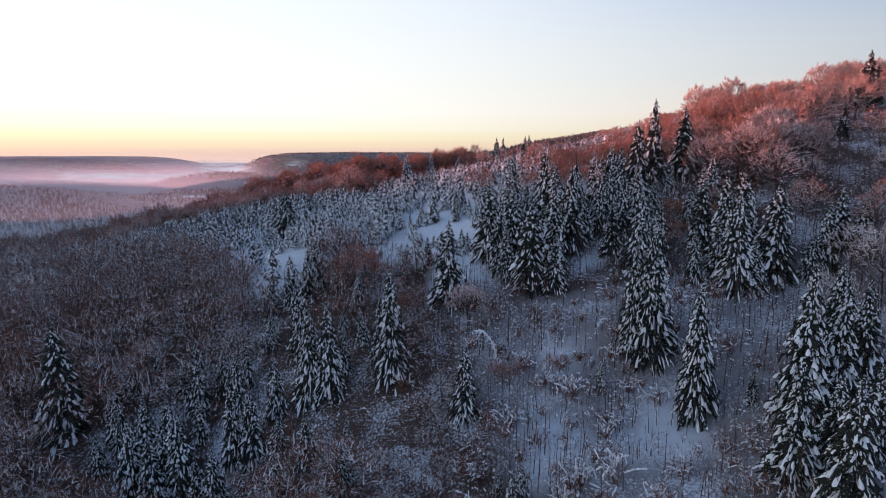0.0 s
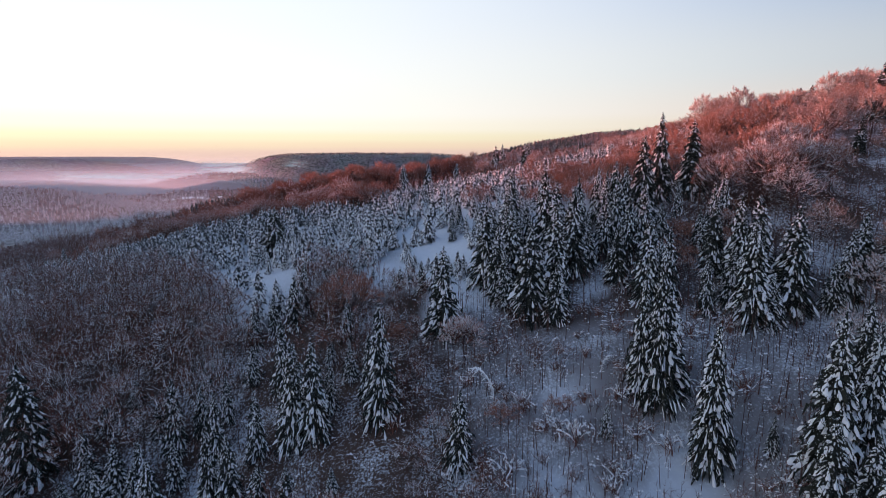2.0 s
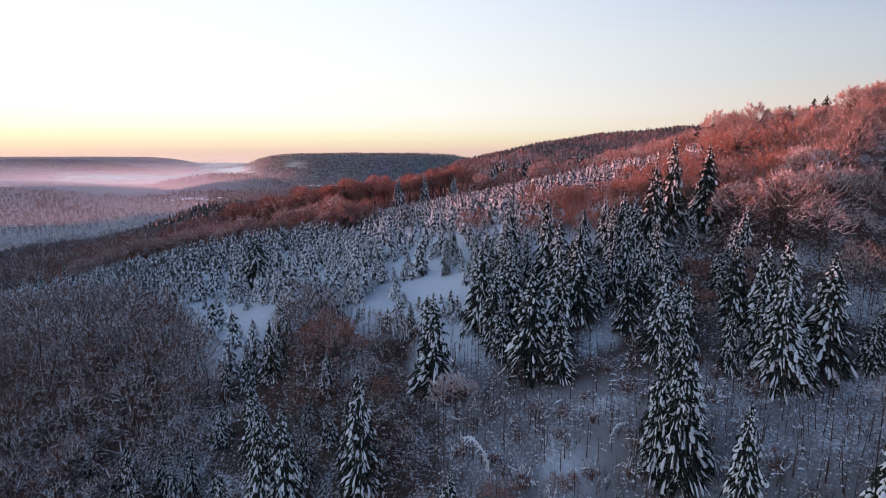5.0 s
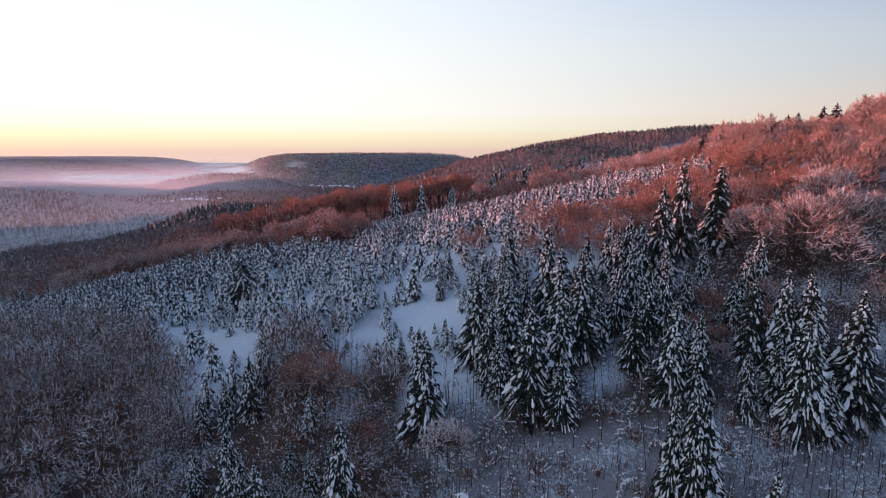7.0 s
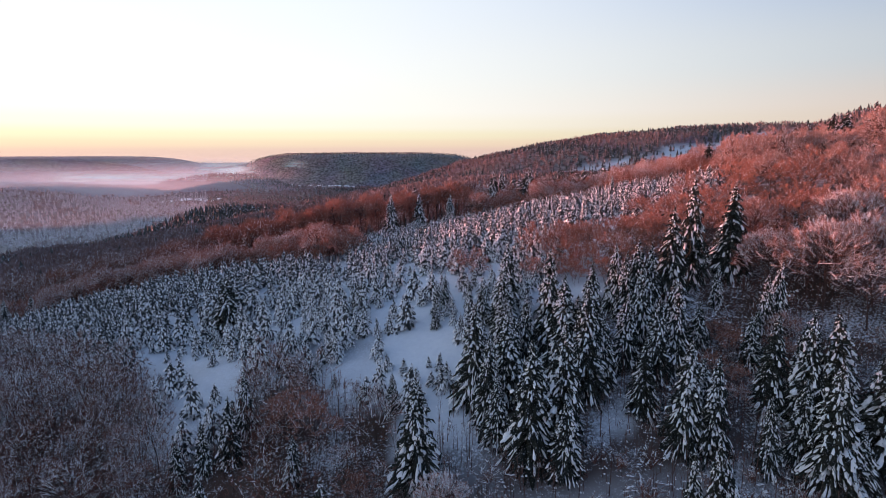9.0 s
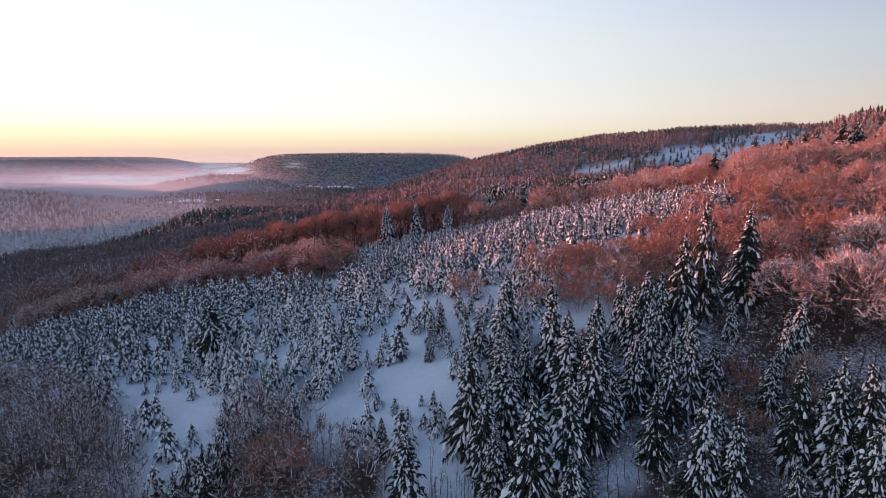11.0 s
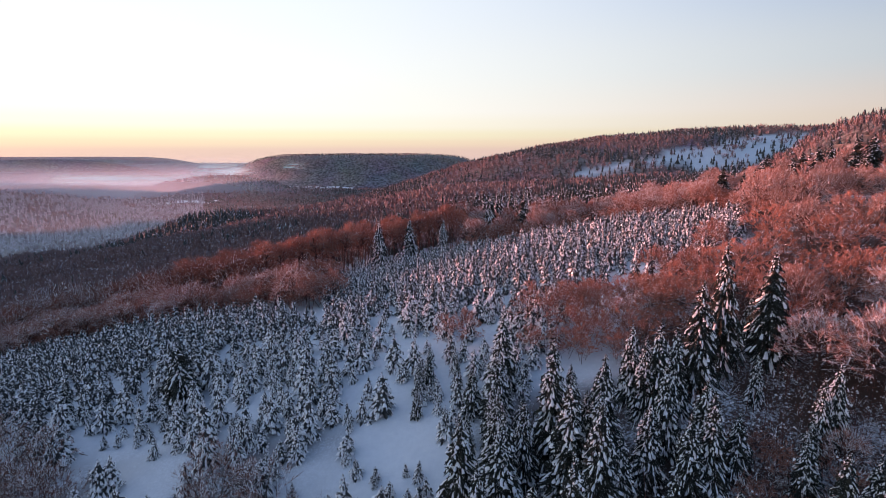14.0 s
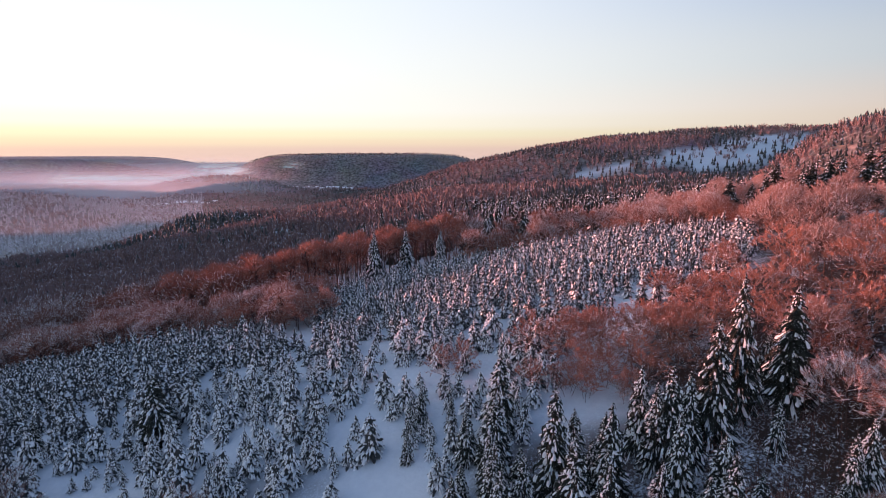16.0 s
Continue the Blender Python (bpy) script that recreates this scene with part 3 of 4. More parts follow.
RIGHT_SPRUCES = [(44.1, 55.4, 11.1, 0.9), (39.7, 47.2, 9.1, 0.9), (35.6, 45.2, 5.1, 0.9), (94.9, 128, 12.6, 0.8), (93, 127, 10.3, 0.9), (97.5, 129, 9.2, 0.8), (74.6, 105.6, 6.7, 0.8), (42.5, 83, 7.4, 0.8), (55.1, 76.4, 9, 0.8), (57.6, 75.1, 8.1, 0.8), (82, 193, 11.2, 1.3), (89.6, 190, 9.5, 1.3), (92.4, 190.5, 12, 1.35), (96.6, 186.5, 9.8, 1.3), (99.5, 187, 11, 1.25), (98.5, 164, 9.5, 1.2), (86.3, 190, 8.6, 1.1), (100.4, 188, 10.9, 1.04), (104.4, 188, 11.9, 1.04), (107.2, 188, 12, 1.2), (114.3, 188, 12.5, 1.2), (118.5, 188, 12.5, 1.17), (126.4, 188, 13.5, 1.04)]
FILL_SPRUCES = [(53.4, 108.2, 5.1, 1), (54.6, 106.2, 5.3, 0.9), (7.6, 108.7, 4.5, 0.8), (9.4, 106.6, 4, 0.9), (8.4, 97.9, 5, 0.8), (2.5, 104.5, 4, 0.9), (11.8, 91.5, 9.5, 0.9), (42.2, 90.1, 8, 0.8), (22.1, 87.6, 9, 0.9), (25.6, 90.1, 9, 0.9), (9.5, 83, 8, 0.9), (39.5, 96.9, 6, 0.8), (52.1, 74.2, 9.3, 0.8), (14, 93, 9, 0.9)]
FRONT_SPRUCES = [(-17.6, 69.1, 14, 0.6), (-8.6, 72.1, 9.5, 0.6), (-24, 64.4, 9.5, 0.75), (-26.5, 64.8, 11.4, 0.65), (-31.1, 74.2, 7.6, 0.7), (-32.8, 63.6, 10.5, 0.9), (-26.7, 58.9, 7.9, 0.9), (-35.5, 61.7, 9.8, 0.9), (7.6, 49.1, 5.3, 0.8), (-20.7, 76.4, 10.7, 0.75), (-21.5, 86.6, 8.6, 0.8), (-36.5, 68.2, 8, 0.8), (-39.4, 64, 9.9, 0.8), (-27.8, 74.9, 6.8, 0.7), (-13.5, 71.9, 7.2, 0.6)]
MAIN_SPRUCES = [(-33.9, 119, 10.9, 1.15), (-106.9, 160.3, 9, 0.95), (-101.2, 162.4, 8.4, 0.95), (-6.7, 69.3, 14.8, 0.72), (-22.2, 69.2, 9.2, 0.68), (28.6, 58.8, 15.9, 0.58), (36.6, 53, 16.4, 0.68), (31.9, 46.4, 12.3, 0.85), (40.2, 53.3, 13.7, 0.66), (-33.9, 72.4, 10.9, 0.7), (45.1, 74.5, 14.2, 0.9), (42.3, 77.6, 13.5, 0.85), (-11.5, 75.6, 5.4, 0.9), (0.8, 79.8, 12.8, 0.95), (13.1, 106.7, 9.9, 0.9), (17.4, 95.3, 13.5, 0.85), (25.5, 83, 8.6, 0.9), (28.1, 78.4, 11.9, 0.8), (20.6, 89.2, 12, 0.8), (8.8, 84.9, 11.3, 0.8), (7.5, 89.2, 12, 0.9), (30.7, 87.9, 10.8, 0.8), (28.3, 87.1, 10.1, 0.8), (12.7, 80.3, 13.3, 0.9), (-39.8, 68.5, 7.5, 0.98), (-28.2, 71.1, 8.9, 0.8), (-24.5, 65, 5.9, 0.8), (-43.3, 68.4, 5.9, 0.8), (-29.3, 60.3, 6.7, 0.9), (-18.9, 75.3, 7.9, 0.8), (5.6, 51.7, 3.1, 0.9), (35.7, 46.9, 9.6, 0.9), (27.3, 100.4, 9.5, 0.75), (27.9, 97.8, 9.4, 0.8), (22.7, 94.8, 11.1, 0.8), (34.6, 100.2, 13.2, 0.8), (28.3, 92.9, 10.3, 0.7), (31, 97.4, 10.2, 0.8), (29.2, 98, 10.7, 0.8), (18, 89.9, 13, 1), (20.1, 86.6, 13.3, 0.8), (-12.6, 196.9, 14.6, 0.8), (-4.4, 206.5, 13.9, 0.85), (20.7, 219, 16.4, 0.8), (31.7, 217.1, 14.7, 0.8), (38.6, 102.9, 15.4, 0.62), (16.2, 81.5, 14.1, 0.8), (25.9, 65.6, 14.3, 0.8), (23.7, 66.4, 14.4, 0.52), (-14.9, 69, 13.1, 0.75), (2.5, 63, 8.7, 0.85), (30.4, 77.2, 10.8, 0.8), (40.2, 78.8, 13, 0.7), (43.9, 102.7, 13.2, 0.85), (-51.8, 70.5, 15.7, 0.9), (37.9, 80.9, 10.6, 0.8), (39.2, 72.9, 13.3, 0.8), (-20.9, 90.3, 8.3, 0.8), (34.7, 74.9, 8, 0.7), (-36.2, 66, 7.5, 0.98), (-32.5, 69, 6.6, 0.8)]
DARK_FIRS = ((38.6, 102.9), (43.9, 102.7), (34.6, 100.2), (79.0, 188.0), (90.0, 188.0), (91.6, 189.0), (96.4, 188.0), (107.2, 188.0), (94.9, 128.0), (-51.8, 70.5), (-33.9, 119), (20.7, 219), (31.7, 217.1), (37.9, 80.9), (25.5, 83))
taken = []
count = 0
for stand in (MAIN_SPRUCES, SLOPE_SPRUCES, STAND_SPRUCES, CREST_SPRUCES, OUTER_SPRUCES, LOW_SPRUCES, FRONT_SPRUCES, RIGHT_SPRUCES, FILL_SPRUCES):
    for x, y, h, w in stand:
        label = "small young spruce bowed under snow" if h < 7 else ("slender snow-laden spruce in a dense stand" if w < .82 else "tall dark green spruce with thick snow on drooping boughs")
        dark = x > 70 or any(math.hypot(x - p, y - q) < .7 for p, q in DARK_FIRS)
        spruces.plant(7 if x > 70 else 6 if dark else count % 6, place(x, y, rng, h / SPRUCE_UNIT, w * .98), "dark spruce that has shed most of its snow" if dark else label)
        taken.append((x, y))
        count += 1

X, Y, g = scatter(rng, -52, -6, 46, 84, 4.6)
keep = clear_of(X, Y, taken, 2.8) & (g.random(X.shape) < .35)
for x, y in zip(X[keep], Y[keep]):
    spruces.plant(rng.randrange(6), place(x, y, rng, rng.uniform(3.2, 6.0) / SPRUCE_UNIT, rng.uniform(.9, 1.2)), "small snow-laden spruce among bare beeches")
    taken.append((x, y))

# smaller spruces that close the stand and the foot of the slope
STAND = [(6, 84), (12, 79), (34, 73), (50, 70), (50, 80), (44, 92), (48, 108), (36, 108), (24, 104), (12, 110), (5, 104)]
X, Y, g = scatter(rng, 0, 62, 68, 114, 3.3)
keep = inside(STAND, X, Y) & clear_of(X, Y, taken, 1.9)
for x, y in zip(X[keep], Y[keep]):
    if rng.random() < .2 and not (18 < x < 28 and y < 86):
        h = rng.uniform(5.0, 9.0)
        spruces.plant(rng.randrange(6), place(x, y, rng, h / SPRUCE_UNIT, 1.0), "half-grown snow-laden spruce in a dense stand")
        taken.append((x, y))

# ---------------------------------------------------------------- young plantation
PLANTATION = [(-89, 160), (-62, 157), (-44, 157), (-18, 148), (-25, 191), (-8, 206), (18, 200), (56, 195), (72, 164), (63, 143), (52, 128), (37, 125), (27, 128), (23, 117), (20, 107), (6, 90), (-4, 88), (-10, 94), (-22, 100),
    (-24, 88), (-30, 88), (-43, 106), (-83, 123), (-125, 140), (-125, 165)]
# open snow among the young trees: outline in plan, share of the trees that stand in it
GLADES = [([(-43, 110), (-36, 109), (-30, 107), (-25, 108), (-20, 103), (-17, 101), (-20, 96), (-25, 95), (-27, 90), (-32, 87), (-35, 96), (-39, 103)], .38),
    ([(-17, 102), (-12, 107), (-12, 115), (-15, 124), (-15, 133), (-8, 123), (3, 124), (9, 120), (7, 112), (1, 109), (3, 99), (5, 95), (3, 91), (-1, 92), (-7, 88), (-11, 92), (-13, 99)], .62),
    ([(-72, 168), (-53, 171), (-41, 161), (-48, 152), (-62, 158)], .1), ([(-23, 163), (-18, 151), (-13, 140), (-20, 138), (-26, 150)], .2),
    ([(40, 141), (44, 133), (39, 123), (33, 128), (35, 137)], .5), ([(-4, 104), (12, 103), (12, 97), (-3, 96)], .3), ([(-8, 150), (-5, 150), (-5, 144), (-9, 144)], .3)]
X, Y, g = scatter(rng, -130, 76, 84, 212, 1.95)
keep = inside(PLANTATION, X, Y)
for outline, part_kept in GLADES:
    keep &= ~inside(outline, X + g.uniform(-.8, .8, X.shape), Y + g.uniform(-.8, .8, X.shape)) | (g.random(X.shape) < part_kept)
keep &= (wavy(X, Y, 4.2, 0.4) > -0.4) | (g.random(X.shape) < .45) | (Y > 130)
keep &= (g.random(X.shape) < np.where(Y > 140, .92, .72))
keep &= clear_of(X, Y, taken, 2.0)
X, Y = X[keep], Y[keep]
order = np.argsort((X + 5) ** 2 * .6 + (Y - 85) ** 2)
X, Y = X[order], Y[order]
young_patterns = []
for k in range(6):
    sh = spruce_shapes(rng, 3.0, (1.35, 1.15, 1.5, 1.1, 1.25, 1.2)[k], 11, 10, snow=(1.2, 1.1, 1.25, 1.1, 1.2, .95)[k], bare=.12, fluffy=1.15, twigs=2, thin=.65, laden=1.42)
    young_patterns.append(thing_of("young_spruce", sh, young_spec, "young spruce laden with snow in a plantation", "tree", "young spruces in the plantation"))
youngs = Planter(young_patterns, 3.0)
SINGLE = 300
for k in range(min(SINGLE, len(X))):
    h = rng.choice((1.9, 2.6, 3.2, 3.8, 4.4, 5.2)) * rng.uniform(.85, 1.15) * (0.5 if rng.random() < .1 else 1)
    youngs.plant(rng.randrange(6), place(X[k], Y[k], rng, h / 3.0, rng.uniform(.68, .95), .06, .05), "tiny young spruce poking out of open snow" if h < 1.9 else "")
small = [spruce_shapes(rng, 3.0, (1.3, 1.15, 1.5, 1.25)[k], 7, 8, snow=.8, bare=.12, fluffy=1.4, twigs=0, thin=.6, coarse=True, laden=1.22) for k in range(4)]
spots = [(X[k], Y[k], rng.uniform(.85, 1.7), rng.uniform(.68, .95), rng.uniform(0, 6.3), rng.randrange(4)) for k in range(SINGLE, len(X))]
massed("young_spruces", small, (("young_spruces", M_YOUNG_NEEDLE, False), ("crowns", M_YOUNG_NEEDLE, False), ("snow_loads", M_SNOW, True)), spots, "dense plantation of young snow-laden spruces on the hillside", "young trees")

# ---------------------------------------------------------------- bare beeches
beech_patterns = []
for k in range(6):
    h, r, li, br, tw, fr, mu = ((8.5, 3.4, 10, 8, 16, .6, 1), (7.0, 3.4, 7, 10, 26, .45, 2), (9.5, 3.3, 11, 8, 15, .8, 1), (6.0, 3.1, 5, 10, 26, .35, 3), (8.0, 3.9, 14, 12, 18, 1.3, 1), (5.0, 2.6, 5, 10, 26, .3, 3))[k]
    beech_patterns.append(thing_of("beech_tree", beech_shapes(rng, h, r, li, br, tw, fr, mu, 1.3 if mu > 1 else 1.0, fringe=.5 if mu > 1 else 1.0, rime=3.2 if fr > .7 else 2.4, under=.5, twig=.7 if mu > 1 else .85, spread=.8), beech_spec, "bare red-brown beech with snow along its branches", "tree", "bare beeches"))
beeches = Planter(beech_patterns, 8.0)
BEECH_H = (8.5, 7.0, 9.5, 6.0, 8.0, 5.0)
bt = list(taken)
# x, y, height, pattern
ROUND_BEECHES = [(-12.7, 86.5, 7.5, 1), (-14.5, 92.7, 5.2, 0), (-17, 90.8, 4.2, 3), (-12, 91.0, 4.0, 5), (-5.7, 79.2, 4, 5), (7.7, 118.5, 6, 1), (20.8, 117.5, 8, 1), (27.1, 117, 7, 3), (26.8, 111, 5.5, 3), (30.5, 112.6, 6.2, 3), (34.5, 114.7, 6.5, 1), (38.5, 114.5, 6.5, 3), (23.9, 109, 4.5, 5),
    (39.9, 126.9, 6, 3), (43, 122.6, 6, 1), (47.9, 117.4, 7.5, 3), (53.2, 118.2, 7.5, 1), (61, 116.8, 8.5, 3), (67.7, 120.7, 8.5, 1), (58, 128, 8, 3), (49, 129, 7, 1)]
# the tall edge of the wood above the plantation
EDGE_BEECHES = [(-46, 172, 14, 4), (-38, 168, 12, 2), (-55, 178, 14, 2), (-30, 166, 10, 3), (-64, 180, 13, 4), (-74, 184, 13, 2), (-84, 188, 12, 4), (-23, 163, 8.5, 3), (-95, 184, 12, 2), (-106, 180, 12, 4), (-50, 165, 8, 3), (-70, 170, 8.5, 4), (-88, 172, 9, 3)]
RED_BEECHES = [(50.5, 92.5, 12, 4), (56.0, 91.5, 12, 4), (45.5, 97.0, 9.5, 4), (57.5, 100.0, 11, 4), (58.2, 109.7, 7.5, 3), (24, 113.5, 6, 5), (31, 108.5, 5.5, 5), (38.5, 118, 5, 3), (56, 112, 6, 3), (50, 112, 6, 3), (61, 92, 10, 2), (65, 105, 9, 0), (50, 103.5, 6, 1), (37, 88, 3.5, 5), (36, 84, 3, 3), (34, 86, 3, 5), (22, 110.5, 5, 3), (25, 120, 6, 1), (29.5, 121, 5.5, 3), (33, 119.5, 6, 5), (36, 118, 6, 3), (41, 118, 6, 1), (44, 115, 6, 3), (35, 109.5, 5, 5), (41, 110.5, 5.5, 3), (28, 107.5, 4.5, 5), (45, 121, 6, 5), (18, 112.5, 4.5, 3), (48, 110, 7, 1), (52, 107, 7.5, 3)]
for x, y, h, k in ROUND_BEECHES + RED_BEECHES:
    beeches.plant(k, place(x, y, rng, h / BEECH_H[k]), "low round beech with dense red-brown twigs in the snow")
    bt.append((x, y))
edge_patterns = [thing_of("frosted_tree", beech_shapes(rng, 8.0, r, 12, 9, 13, .75, 1, 1.0, fringe=.25, rime=3.2, under=.6, spread=.85), bare_spec, "large dark tree with frosted branches at the edge of the wood", "tree", "frosted trees at the edge of the wood") for r in (3.4, 3.0, 3.7)]
edge_trees = Planter(edge_patterns, 8.0)
for n, (x, y, h, k) in enumerate(EDGE_BEECHES):
    edge_trees.plant(n % 3, place(x, y, rng, h / 8.0))
    bt.extend(((x, y), (x + 2.5, y), (x - 2.5, y)))

tall_patterns = []
for k in range(4):
    h, r, fr = ((14.0, 2.6, .2), (13.0, 2.4, .35), (15.0, 2.6, .9), (12.5, 2.5, 1.1))[k]
    # patterns 2 and 3 are the same beeches with the shade-darkened twigs
    tall_patterns.append(thing_of("tall_beech", beech_shapes(rng, h, r, 9, 7, 13 if k < 2 else 9, fr, 1, .8, fringe=.7, rime=2.2 if k < 2 else 3.4, clean=.55 if k < 2 else .4, under=.4), beech_spec if k < 2 else bare_spec, "tall bare beech with straight trunk at the wood's edge", "tree", "tall beeches above the plantation"))
tall_beeches = Planter(tall_patterns, 14.0)
EDGE_LINE = [(-62, 182), (-45, 178), (-28, 184), (-16, 203), (2, 214), (22, 222), (42, 218), (60, 208)]
for (x0, y0), (x1, y1) in zip(EDGE_LINE, EDGE_LINE[1:]):
    steps = int(math.hypot(x1 - x0, y1 - y0) / 2.6)
    for k in range(steps):
        for row in range(3):
            x, y = x0 + (x1 - x0) * (k + rng.random()) / steps, y0 + (y1 - y0) * (k + rng.random()) / steps + row * 4.2 + rng.uniform(-1, 1)
            if any(math.hypot(x - p, y - q) < 2.2 or (abs(x - p) < 2.6 and 0 < q - y < 12) for p, q in taken):
                continue
            kind = rng.choice((0, 0, 1)) if x < 12 else rng.choice((2, 3, 3, 1))
            tall_beeches.plant(kind, place(x, y, rng, rng.uniform(.8, 1.12) * (1 if x < 20 else .78), rng.uniform(.9, 1.2), .03))
            bt.append((x, y))


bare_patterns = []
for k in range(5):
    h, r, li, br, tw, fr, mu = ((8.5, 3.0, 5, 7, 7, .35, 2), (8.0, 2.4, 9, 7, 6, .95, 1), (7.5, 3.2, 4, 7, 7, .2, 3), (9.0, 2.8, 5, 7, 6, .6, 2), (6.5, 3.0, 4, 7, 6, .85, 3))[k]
    bare_patterns.append(thing_of("bare_tree", beech_shapes(rng, h, r, li, br, tw, fr, mu, fringe=.55, rime=3.7), bare_spec, "slender bare tree with frosted twigs coloured darker for shade", "tree", "bare trees of the lower slope"))
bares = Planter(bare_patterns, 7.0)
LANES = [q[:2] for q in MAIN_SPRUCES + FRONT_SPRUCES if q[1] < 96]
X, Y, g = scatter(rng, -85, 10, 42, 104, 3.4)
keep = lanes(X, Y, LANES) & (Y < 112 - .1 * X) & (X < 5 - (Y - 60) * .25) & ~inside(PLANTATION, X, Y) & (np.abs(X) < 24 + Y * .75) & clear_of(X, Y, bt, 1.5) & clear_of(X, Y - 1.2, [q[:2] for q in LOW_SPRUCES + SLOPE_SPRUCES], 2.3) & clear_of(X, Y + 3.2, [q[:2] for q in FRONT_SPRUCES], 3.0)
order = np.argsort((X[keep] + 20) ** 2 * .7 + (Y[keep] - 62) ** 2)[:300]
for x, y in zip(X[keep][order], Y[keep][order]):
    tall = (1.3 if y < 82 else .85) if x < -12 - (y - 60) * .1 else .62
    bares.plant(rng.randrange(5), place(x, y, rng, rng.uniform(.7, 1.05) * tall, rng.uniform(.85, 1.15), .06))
    bt.append((x, y))


# the strip of tall trunks between the plantation and the wood behind it
EDGE_STRIP = [(-64, 176), (-45, 172), (-26, 180), (-14, 198), (2, 205), (22, 205), (60, 196), (66, 212), (44, 234), (20, 238), (0, 230), (-20, 218), (-32, 200), (-46, 194), (-64, 196)]


def beech_zone(X, Y):
    left_low = (Y < 118 - .25 * np.minimum(X, 0) * .2) & (X < 4 - (Y - 60) * .25) & (Y > 84)
    behind = (Y > 150) & (X < 75) & ~inside(EDGE_STRIP, X, Y)
    thin = (X > -2) & (X < 46) & (Y > 64) & (Y < 86 + np.clip((X - 28) * .8, 0, 12)) & (np.sin(X * 12.9 + Y * 78.2) > .1)
    return (left_low | behind | thin) & ~inside(PLANTATION, X, Y)


def dome_zone(X, Y):
    return np.where(Y < 108, X > 46, X > 54 + (Y - 108) * .12) & (Y > 56) & (Y < 240) & ~inside(PLANTATION, X, Y)


# broad domed beeches of the upper slope, the lower ones deep in frost
dome_patterns = []
for k in range(7):
    h, r, li, br, tw, fr, mu = ((8.5, 4.1, 13, 11, 20, .75, 1), (7.5, 4.0, 7, 11, 20, .6, 2), (9.0, 3.9, 14, 10, 20, .9, 1), (7.0, 4.0, 6, 11, 20, .8, 2), (8.0, 3.9, 13, 9, 10, 1.4, 1), (7.5, 3.7, 12, 9, 10, 1.4, 1), (8.5, 3.8, 7, 9, 10, 1.4, 2))[k]
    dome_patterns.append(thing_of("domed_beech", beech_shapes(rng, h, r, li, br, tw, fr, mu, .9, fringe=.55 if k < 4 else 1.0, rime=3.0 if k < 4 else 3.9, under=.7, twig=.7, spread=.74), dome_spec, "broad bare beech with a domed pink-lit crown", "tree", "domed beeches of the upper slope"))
domes = Planter(dome_patterns, 8.0)
X, Y, g = scatter(rng, 44, 190, 56, 240, 5.8)
keep = dome_zone(X, Y) & clear_of(X, Y, bt, 3.0) & (np.abs(X) < 30 + Y * .95) & (g.random(X.shape) < .84)
for p, q, h, w in RIGHT_SPRUCES:
    if p > 70:
        keep &= (q - Y < -2) | (q - Y > 26) | (np.abs(X - p + (q - Y) * .56) > 3.0)
X, Y = X[keep], Y[keep]
order = np.argsort((X - 40) ** 2 * .7 + (Y - 75) ** 2)
far_domes = []
for n, (x, y) in enumerate(zip(X[order], Y[order])):
    frosted = rng.random() < (.75 if y < 90 else .04)
    size = rng.uniform(.62, 1.25)
    if n < 290:
        domes.plant(rng.randrange(4, 7) if frosted else rng.randrange(4), place(x, y, rng, size * 1.08, rng.uniform(.78, .98), .05), "bare beech with thick frost on every branch" if frosted else "")
        bt.append((x, y))
    else:
        far_domes.append((x, y, size, rng.uniform(.9, 1.1), rng.uniform(0, 6.3), rng.randrange(3)))


X, Y, g = scatter(rng, -150, 150, 38, 236, 3.0)
keep = beech_zone(X, Y) & lanes(X, Y, LANES, 14, 2.6) & clear_of(X, Y, bt, 1.6) & clear_of(X, Y - 1.2, [q[:2] for q in LOW_SPRUCES], 2.6) & clear_of(X, Y + 3.2, [q[:2] for q in FRONT_SPRUCES], 3.4) & clear_of(X, Y + 3, [q[:2] for q in RIGHT_SPRUCES if q[0] > 70], 3.6) & (np.abs(X) < 30 + Y * .95)
X, Y = X[keep], Y[keep]
order = np.argsort((X - 5) ** 2 * .7 + (Y - 70) ** 2 + np.where((X < 0) & (Y < 150), 9e4, 0))
X, Y = X[order], Y[order]
SINGLE = 300
for k in range(min(SINGLE, len(X))):
    v = rng.randrange(6)
    low = (1.15 if X[k] < -14 else .75) if X[k] < 5 and Y[k] < 84 else (.5 if X[k] < 48 and Y[k] < 99 else 1.0)
    beeches.plant(v, place(X[k], Y[k], rng, rng.uniform(.75, 1.15) * low, rng.uniform(1.0, 1.3), .05))
light = [beech_shapes(rng, 8.0, 3.3, 5, 5, 20, .6, 1, 2.0, True, .8), beech_shapes(rng, 6.5, 3.2, 6, 6, 18, .38, 1, 1.6, True, .6, 1.3), beech_shapes(rng, 8.5, 3.1, 5, 5, 20, .9, 1, 2.0, True, .8)]
right_wood, left_wood = far_domes, []
for k in range(SINGLE, len(X)):
    if X[k] > 8 or Y[k] < 160:
        if rng.random() < (.6 if Y[k] > 160 else 1):
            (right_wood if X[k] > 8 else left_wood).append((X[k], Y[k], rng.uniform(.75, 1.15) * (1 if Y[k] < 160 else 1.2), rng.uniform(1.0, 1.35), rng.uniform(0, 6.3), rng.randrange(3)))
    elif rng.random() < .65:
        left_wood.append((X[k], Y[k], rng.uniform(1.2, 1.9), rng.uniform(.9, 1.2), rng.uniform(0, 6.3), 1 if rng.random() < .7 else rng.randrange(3)))
